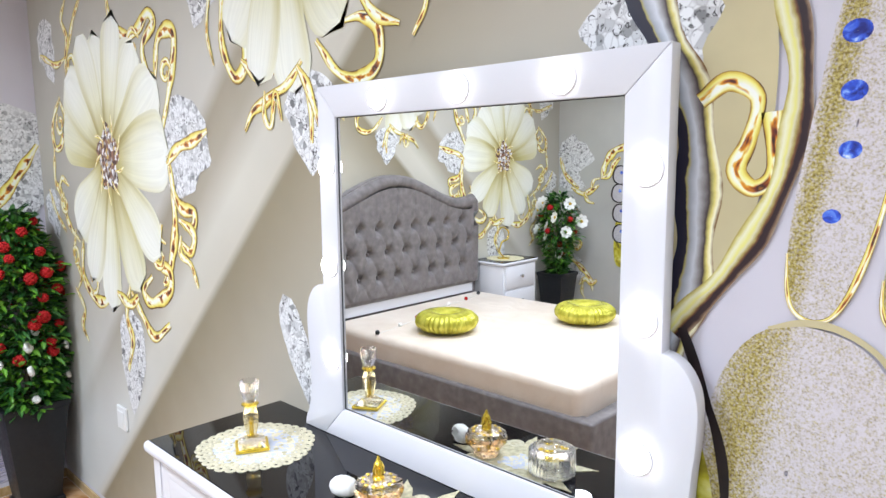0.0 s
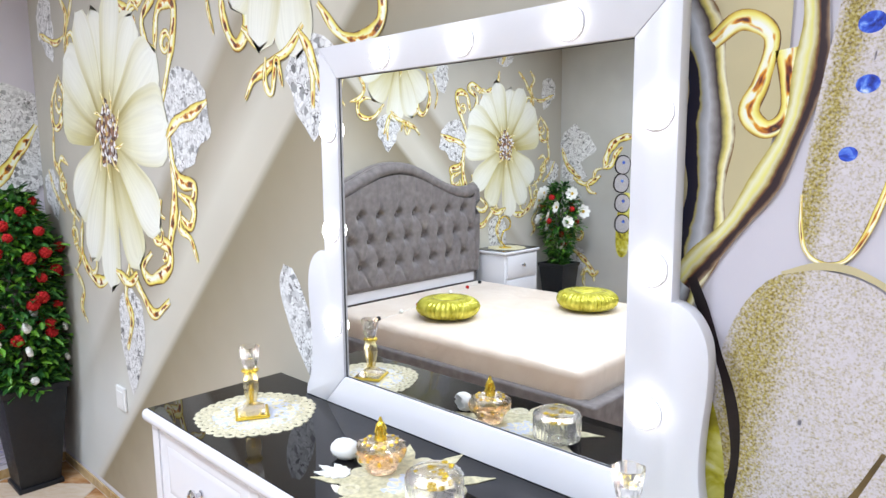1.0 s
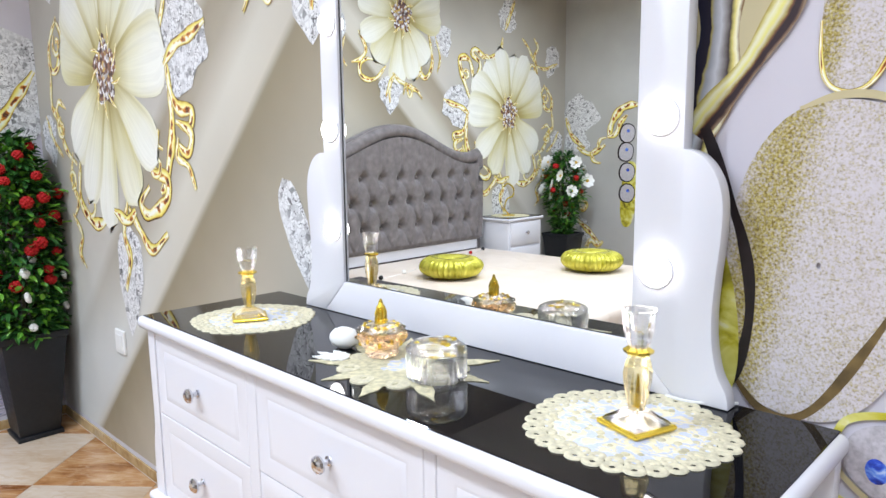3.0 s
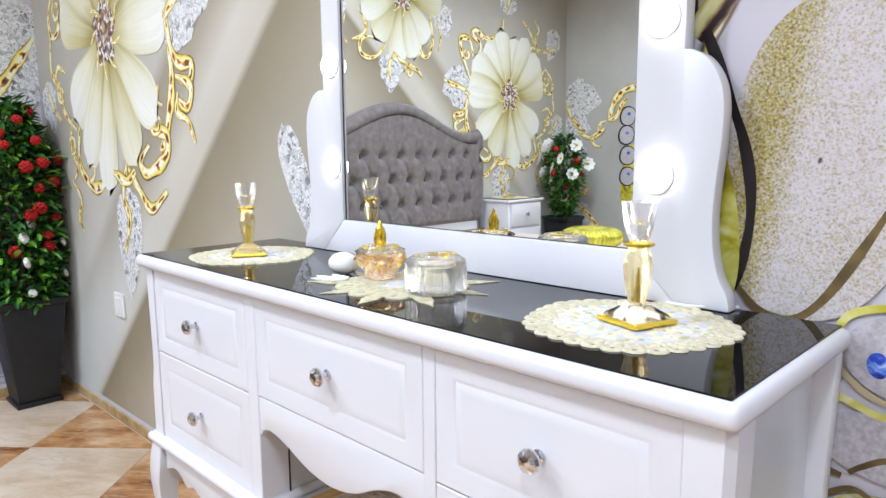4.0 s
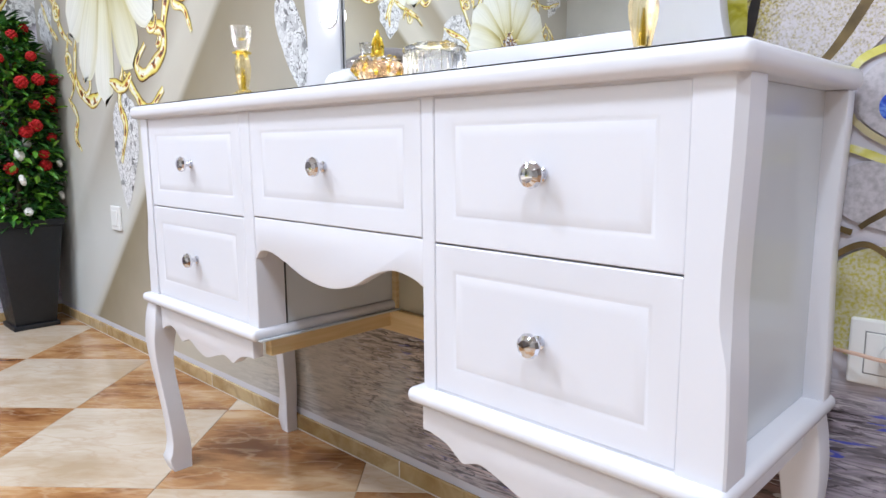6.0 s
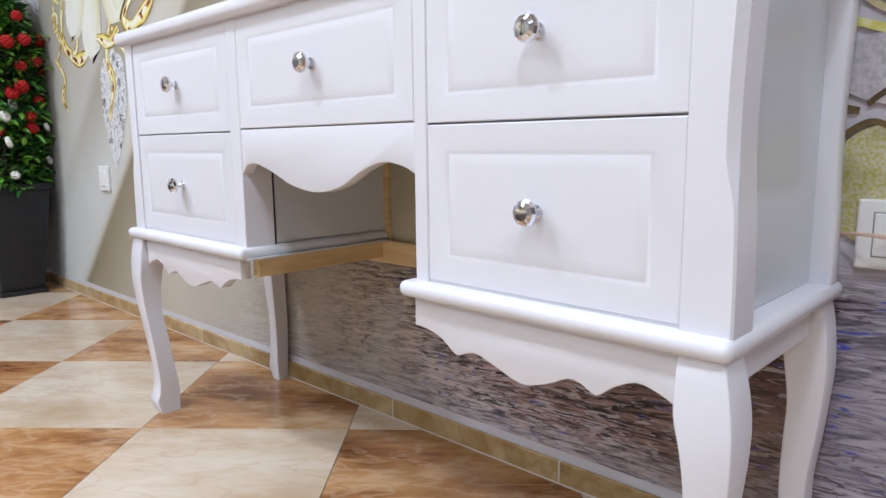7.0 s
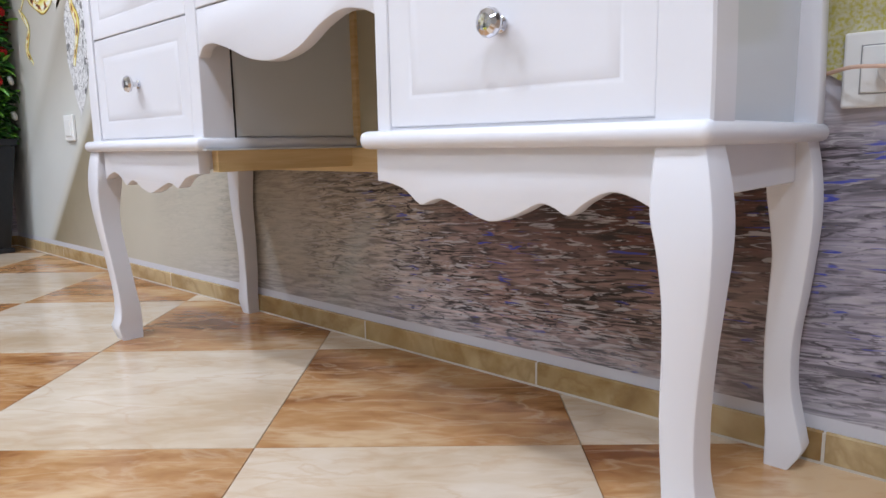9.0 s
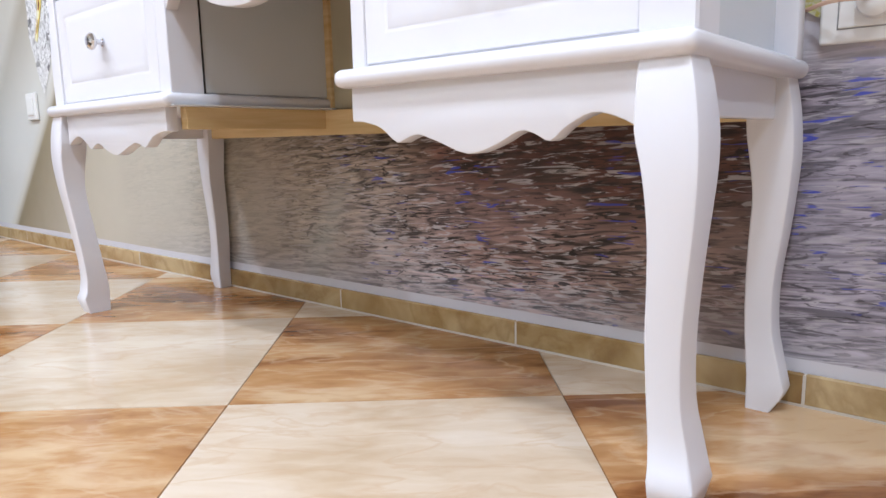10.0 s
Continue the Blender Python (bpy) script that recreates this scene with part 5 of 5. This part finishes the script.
def bush(x, y, z, label, seed, reds, whites, daisies, height=0.86, radius=0.155, waist=0.0, dense=1.0):
    rnd = random.Random(seed)
    b = thing("artificial_plant", (x, y, z), label, "plant")
    trunk = tube([(0, 0, -0.03), (0.012, 0.008, 0.25), (-0.01, 0.0, 0.5), (0.006, -0.006, height - 0.08)], 0.010, 7, 5)
    for i in range(26):
        h, a = rnd.uniform(0.05, height * 0.9), rnd.uniform(0, 6.28)
        r = radius * rnd.uniform(0.6, 0.9)
        join(trunk, tube([(0, 0, h - 0.03), (r * 0.5 * math.cos(a), r * 0.5 * math.sin(a), h + 0.02), (r * math.cos(a), r * math.sin(a), h + 0.03)], 0.0025, 5, 3))
    tagged(part("twig", trunk, STEM, b, "thin dark twigs", 60), kind="stuff")
    shape = lambda h: 0.78 + 0.22 * math.sin(2.6 * h + 0.3) - 0.55 * max(h - 0.74, 0) / 0.26 - waist * max(1 - h / 0.42, 0) ** 0.5
    tagged(part("foliage", leaf_cluster(rnd, int(1700 * dense), radius, 0.0, height, 0.062, shape), LEAF, b, "small dark green plastic leaves"), kind="stuff")
    tagged(part("sprig", leaf_cluster(rnd, int(200 * dense), radius * 1.32, 0.05, height * 0.96, 0.05, shape), LEAF_LIGHT, b, "loose leafy sprigs"), kind="stuff")
    tagged(part("young_foliage", leaf_cluster(rnd, int(900 * dense), radius * 1.12, 0.0, height, 0.046, shape), LEAF_LIGHT, b, "light green leaf tips"), kind="stuff")
    def spot(k, total, grow=1.02):
        h = (k + 0.5) / total * 0.92 + rnd.uniform(-0.05, 0.05)
        a = k * 2.4 + rnd.uniform(-0.5, 0.5)
        r = radius * shape(h) * grow
        return r * math.cos(a), r * math.sin(a), height * h, math.degrees(a)
    def blossom(name, bm, mat, lab, total, lo, hi, grow=1.02, eye=None, size=1.0):
        base = None
        for k in range(total):
            px, py, pz, a = spot(k, total, grow)
            pz = height * lo + (pz / height) * height * (hi - lo)
            if base is None:
                base = part(name, bm, mat, b, lab, 60)
                heart = part("eye", eye, YELLOW_EYE, base, "yellow eye", 60) if eye else None
                ob = base
            else:
                ob = again(base, parent=b)
                tagged(ob, lab)
                if eye:
                    again(heart, parent=ob)
            ob.matrix_basis = pose(px, py, pz, 0, 0, a) @ pose(0, 0, 0, 0, 75, rnd.uniform(0, 90)) @ Matrix.Scale(rnd.uniform(0.8, 1.15) * size, 4)
    if reds:
        bm = bmesh.new()
        for i in range(30):
            t, ph = math.acos(1 - 2 * (i + 0.5) / 30), i * 2.4
            join(bm, ball(0.0085, 0.017 * math.sin(t) * math.cos(ph), 0.017 * math.sin(t) * math.sin(ph), 0.017 * math.cos(t), 6, 4))
        blossom("red_blossom", bm, RED, "round red blossom", reds, 0.25, 1.0, 1.12)
    if whites:
        bm = bmesh.new()
        for i in range(7):
            join(bm, ball(0.013, 0.010 * math.cos(i * 0.9), 0.010 * math.sin(i * 0.9), 0.006, 7, 5, 0.8))
        blossom("white_blossom", bm, WHITE_BLOOM, "small white bud", whites, 0.05, 0.45, 1.1)
    if daisies:
        bm = bmesh.new()
        for i in range(8):
            a = 2 * math.pi * i / 8
            ring = []
            for s, w in ((0.008, 0.004), (0.022, 0.013), (0.036, 0.012), (0.043, 0.004)):
                ring.append([(s * math.cos(a) - w * q * math.sin(a), s * math.sin(a) + w * q * math.cos(a), 0.006 + 0.010 * s / 0.04 + zz) for q, zz in ((-1, 0), (1, 0), (0, -0.002))])
            join(bm, loft(ring))
        blossom("daisy", bm, WHITE_BLOOM, "white daisy", daisies, 0.30, 1.0, 1.25, ball(0.010, 0, 0, 0.010, 8, 5, 0.6), 1.35)


planter(-2.475, -0.172, 0, "tapered square black planter standing on the floor in the corner")
bush(-2.470, -0.178, 0.45, "artificial bush with red blossoms and white buds in a planter", 3, 46, 18, 0)
planter(-2.42, -4.02, 0, "tapered square black planter beside the nightstand", h=0.53)
bush(-2.42, -4.02, 0.51, "artificial bush with white daisies and red blossoms in a planter", 8, 14, 0, 24, height=0.70, radius=0.155, waist=0.48, dense=0.6)

# ---- bed ----
BY0, BY1, BX0, BX1 = -3.06, -1.60, -2.50, -0.66
HY0, HY1 = -3.07, -1.35   # headboard
bed = thing("bed", (-1.5, -2.2, 0), "double bed with grey velvet frame and tufted arched headboard", "bed")


def bpart(name, bm, mat, label="", smooth=40, parent=None):
    ob = part(name, bm, mat, parent or bed, label, smooth)
    ob.matrix_parent_inverse = Matrix.Translation((1.5, 2.2, 0))
    return ob


def arch_top(v):
    """Height of the headboard's outline; v from -1 to 1 across."""
    a = abs(v)
    return 1.225 + 0.19 * (0.5 + 0.5 * math.cos(math.pi * min(a / 0.84, 1))) + (0.012 * (a - 0.84) / 0.16 if a > 0.84 else 0)


COLS, ROWS_T = 150, 84
by, bw = (HY0 + HY1) / 2, (HY1 - HY0) / 2
buttons = []
PITCH, LIFT = 0.165, 0.165
for r in range(3):
    for c in range(-5, 6):
        yy = (c + (0.5 if r % 2 else 0)) * PITCH
        if abs(yy) < bw - 0.10:
            buttons.append((yy, 0.73 + LIFT * r))
buttons = [(q, z) for q, z in buttons if z < arch_top(q / bw) - 0.12]


def puff(q, z):
    d = min(math.hypot(q - a, (z - b)) for a, b in buttons)
    h = 0.046 * (1 - math.exp(-(d / 0.034) ** 2))
    p, s = q / PITCH, (z - 0.73) / LIFT
    if s > 2:  # straight pleats above the top buttons
        f = p % 1.0
        return h - 0.015 * math.exp(-(min(f, 1 - f) / 0.035) ** 2)
    f1, f2 = (p + s / 2) % 1.0, (p - s / 2) % 1.0
    return h - 0.015 * math.exp(-(min(f1, 1 - f1, f2, 1 - f2) / 0.035) ** 2)


rows = []
for i in range(ROWS_T + 1):
    row = []
    for j in range(COLS + 1):
        v = (-1 + 2 * j / COLS) * (bw - 0.075) / bw
        z = 0.60 + (arch_top(v) - 0.085 - 0.60) * i / ROWS_T
        row.append((-2.545 + puff(v * bw, z), by + v * bw, z))
    rows.append(row)
bm = bmesh.new()
vs = [[bm.verts.new(p) for p in r] for r in rows]
for i in range(ROWS_T):
    for j in range(COLS):
        bm.faces.new((vs[i][j], vs[i][j + 1], vs[i + 1][j + 1], vs[i + 1][j]))
headboard = bpart("headboard", prism([(by + bw * (-1 + 2 * i / 40), arch_top(-1 + 2 * i / 40)) for i in range(41)] + [(HY1, 0.12), (HY0, 0.12)], -2.612, -2.55, 0.006, "x"), VELVET, "grey velvet headboard")
bpart("tufted_panel", bm, VELVET, "deep-buttoned grey velvet", 80, headboard).matrix_parent_inverse = Matrix.Identity(4)
border = [(-2.545, HY0 + 0.045, 0.58), (-2.54, HY0 + 0.042, 0.9)] + [(-2.54, by + bw * v * 0.945, arch_top(v) - 0.045) for v in [-1 + 2 * i / 24 for i in range(25)]] + [(-2.54, HY1 - 0.042, 0.9), (-2.545, HY1 - 0.045, 0.58)]
ob = part("padded_border", tube(border, 0.045, 10, 3), VELVET, headboard, "padded velvet roll", 60)
ob = part("padded_border", tube([(-2.54, HY0 + 0.03, 0.60), (-2.54, by, 0.60), (-2.54, HY1 - 0.03, 0.60)], 0.035, 10, 5), VELVET, headboard, "padded velvet roll", 60)
base = None
for q, z in buttons:
    if base is None:
        base = part("button", ball(0.014, 0, 0, 0, 8, 6), VELVET, headboard, "", 60)
        base.location = (-2.545, by + q, z)
    else:
        again(base, -2.545, by + q, z, parent=headboard)
for o in headboard.children:
    o.matrix_parent_inverse = Matrix.Identity(4)
headboard.matrix_parent_inverse = Matrix.Translation((1.5, 2.2, 0))
bpart("base_board", box(-2.548, -2.530, BY0 + 0.05, BY1 - 0.05, 0.50, 0.565), WHITE, "white strip under the headboard")
for a, b, c, d in ((BX0 - 0.05, BX1, BY1 - 0.06, BY1 + 0.02), (BX0 - 0.05, BX1, BY0 - 0.02, BY0 + 0.06), (BX1 - 0.02, BX1 + 0.06, BY0 - 0.02, BY1 + 0.02)):
    bpart("side_rail", box(a, b, c, d, 0.06, 0.365, 0.014, 3), VELVET, "grey velvet bed rail")
for x in (-2.4, BX1 - 0.03):
    for y in (BY0 + 0.03, BY1 - 0.03):
        bpart("foot", box(x - 0.03, x + 0.03, y - 0.03, y + 0.03, 0.0, 0.07, 0.004), DARK)

mattress = thing("mattress", (-1.5, -2.2, 0.2), "mattress under a smooth peach satin sheet on the bed", "mattress")
bm = box(BX0 - 0.02, BX1 - 0.03, BY0 + 0.01, BY1 - 0.01, 0.22, BED, 0.045, 5)
ob = part("satin_sheet", bm, SATIN, mattress, "peach satin sheet pulled taut", 60)
ob.matrix_parent_inverse = Matrix.Translation((1.5, 2.2, -0.2))


def cushion(x, y, turn):
    c = thing("round_cushion", (x, y, BED), "pleated round gold satin cushion lying on the bed", "cushion", "gold cushions on the bed", turn=turn)
    prof = [(0.004, 0.010), (0.09, 0.003), (0.150, 0.018), (0.180, 0.052), (0.178, 0.085), (0.150, 0.112), (0.100, 0.122), (0.050, 0.110), (0.018, 0.092), (0.004, 0.090)]
    fine = [(p.x, p.y) for p in smooth_line(prof, 3)]
    part("cover", lathe(fine, 152, lambda a, k: 1 + 0.042 * math.sin(38 * a + 0.9 * math.sin(3 * a)) + 0.014 * math.sin(19 * a)), GOLD_CLOTH, c, "", 80)
    part("button", ball(0.016, 0, 0, 0.096, 10, 6, 0.6), GOLD_CLOTH, c, "", 60)


cushion(-1.83, -1.97, 10)
cushion(-1.33, -2.70, 40)

garland = thing("bead_garland", (-2.2, -2.0, BED), "thin string of red, black and white beads across the bed", "garland")
pts = [(0.12 - 0.32 * t + 0.02 * math.sin(9 * t), 0.36 - 1.28 * t, 0.004) for t in [i / 12 for i in range(13)]]
part("string", tube(pts, 0.0015, 5, 3), WHITE_BLOOM, garland, "", 60)
beads = {}
for i, p in enumerate(pts[::2]):
    mat = (DARK, WHITE_BLOOM, RED)[i % 3]
    if mat.name not in beads:
        beads[mat.name] = part("bead", ball(0.014, 0, 0, 0, 8, 6), mat, garland, "", 60)
        beads[mat.name].location = (p[0], p[1], 0.011)
    else:
        again(beads[mat.name], p[0], p[1], 0.011, parent=garland)

# ---- nightstand ----
ns = thing("nightstand", (-2.45, -3.32, 0), "white two-drawer nightstand with black glass top beside the bed", "nightstand")
part("body", box(-0.15, 0.145, -0.21, 0.21, 0.08, 0.70, 0.004), WHITE, ns, "", 40)
part("top", box(-0.155, 0.165, -0.225, 0.225, 0.70, 0.722, 0.008, 3), WHITE, ns, "", 40)
part("glass_top", box(-0.150, 0.157, -0.217, 0.217, 0.722, 0.726, 0.001, 1), BLACK_GLASS, ns, "black glass sheet", 40)
for z in (0.12, 0.32, 0.515):
    d = part("drawer", box(0.146, 0.158, -0.185, 0.185, z, z + 0.175, 0.004), WHITE, ns, "", 40)
    k = again(knob_mesh, 0.158, 0, z + 0.09, 90, 0, 90, parent=d)
    tagged(k, "chrome knob")
for x in (-0.12, 0.12):
    for y in (-0.18, 0.18):
        part("leg", loft([[(x + w * a, y + w * b, z) for a, b in ((-1, -1), (1, -1), (1, 1), (-1, 1))] for w, z in ((0.014, 0), (0.016, 0.04), (0.024, 0.08))]), WHITE, ns)
cloth = thing("table_doily", (-2.45, -3.32, 0.726), "cream doily on the nightstand", "doily")
part("cloth", lathe([(0.15, 0.0005), (0.15, 0.002), (0.002, 0.003)], 30, lambda a, k: 1 + 0.05 * math.cos(12 * a)), LACE_CREAM, cloth)
orn = thing("gilt_ornament", (-2.45, -3.30, 0.729), "gilt wire swirl ornament on the nightstand", "ornament")
part("foot", lathe([(0.05, 0.0), (0.05, 0.006), (0.01, 0.012)], 18), GOLD, orn, "", 40)
part("swirl", tube([(0, 0, 0.01), (0, 0.05, 0.06), (0, 0.02, 0.13), (0, -0.05, 0.15), (0, -0.06, 0.21), (0, 0.01, 0.25), (0, 0.06, 0.23)], 0.006, 7), GOLD, orn, "", 60)

# ---- ceiling lights ----
base = None
for lx, ly in LAMPS:
    if base is None:
        base = thing("ceiling_light", (lx, ly, CEIL), "round recessed white ceiling downlight, lit", "ceiling light", "ceiling downlights")
        part("trim_ring", lathe([(0.125, -0.001), (0.122, -0.010), (0.098, -0.012), (0.096, -0.002)], 30), WHITE, base, "", 40)
        part("diffuser", lathe([(0.096, -0.003), (0.096, -0.006), (0.002, -0.006)], 30), LIT, base, "glowing diffuser", 40)
    else:
        copy_thing(base, pose(lx, ly, CEIL))

# ---- skirting tiles ----
def skirting(name, x0, x1, wall, horizontal, first):
    s = tagged(new(name), "low tan tile skirting with pale joints", "skirting", kind="structure")
    a = x0
    edge = first
    while edge <= x0:
        edge += 0.45
    while a < x1 - 1e-4:
        b = min(edge, x1)
        if horizontal:
            bm = box(a + 0.0006, b - 0.0006, wall - 0.008, wall, 0.0025, 0.045, 0.002, 1)
        else:
            bm = box(wall, wall + 0.008, a + 0.001, b - 0.001, 0.0025, 0.045, 0.002, 1)
        part("tile", bm, SKIRT, s)
        a, edge = b, edge + 0.45
    bm = box(x0, x1, wall - 0.0074, wall - 0.0005, 0.0, 0.0435) if horizontal else box(wall + 0.0005, wall + 0.0074, x0, x1, 0.0, 0.0435)
    part("joint", bm, GROUT_PALE, s)


skirting("baseboard_north", XL + 0.015, XR, YB, True, 0.205 - 0.45 * 8)
skirting("baseboard_west", YF, YB, XL, False, YF + 0.2)

# ---- floor tiles ----
SIDE, ANGLE, CORNER = 0.466, radians(41.2), (0.033, -0.464)
ex, ey = Vector((math.cos(ANGLE), math.sin(ANGLE))), Vector((-math.sin(ANGLE), math.cos(ANGLE)))


def clip(poly):
    for axis, limit, sign in ((0, XL, 1), (0, XR, -1), (1, YF, 1), (1, YB, -1)):
        out = []
        for p, q in zip(poly, poly[1:] + poly[:1]):
            a, b = sign * (p[axis] - limit), sign * (q[axis] - limit)
            if a >= 0:
                out.append(p)
            if a * b < 0:
                out.append(p + (q - p) * (a / (a - b)))
        poly = out
        if len(poly) < 3:
            return []
    return poly


whole = {}
for i in range(-14, 15):
    for j in range(-14, 15):
        c = Vector(CORNER) + ex * SIDE * (i + 0.5) + ey * SIDE * (j + 0.5)
        h = SIDE / 2 - 0.0007
        square = [c + ex * a * h + ey * b * h for a, b in ((-1, -1), (1, -1), (1, 1), (-1, 1))]
        poly = clip(square)
        if not poly:
            continue
        mat = BROWN if (i + j) % 2 == 0 else CREAM
        full = poly == square
        if full and mat.name in whole:
            o = new("floor_tile", whole[mat.name])
        else:
            flat = [((p - c).dot(ex), (p - c).dot(ey)) for p in poly]
            size = abs(sum(a[0] * b[1] - b[0] * a[1] for a, b in zip(flat, flat[1:] + flat[:1])))
            if size < 1e-4:
                continue
            bm = loft([[(a, b, -0.008) for a, b in flat], [(a, b, -0.0008) for a, b in flat], [(a * 0.9985, b * 0.9985, 0.0) for a, b in flat]])
            o = part("floor_tile", bm, mat)
            if full:
                whole[mat.name] = o.data
        o.parent = floor
        o.matrix_basis = pose(c.x, c.y, 0, 0, 0, math.degrees(ANGLE))
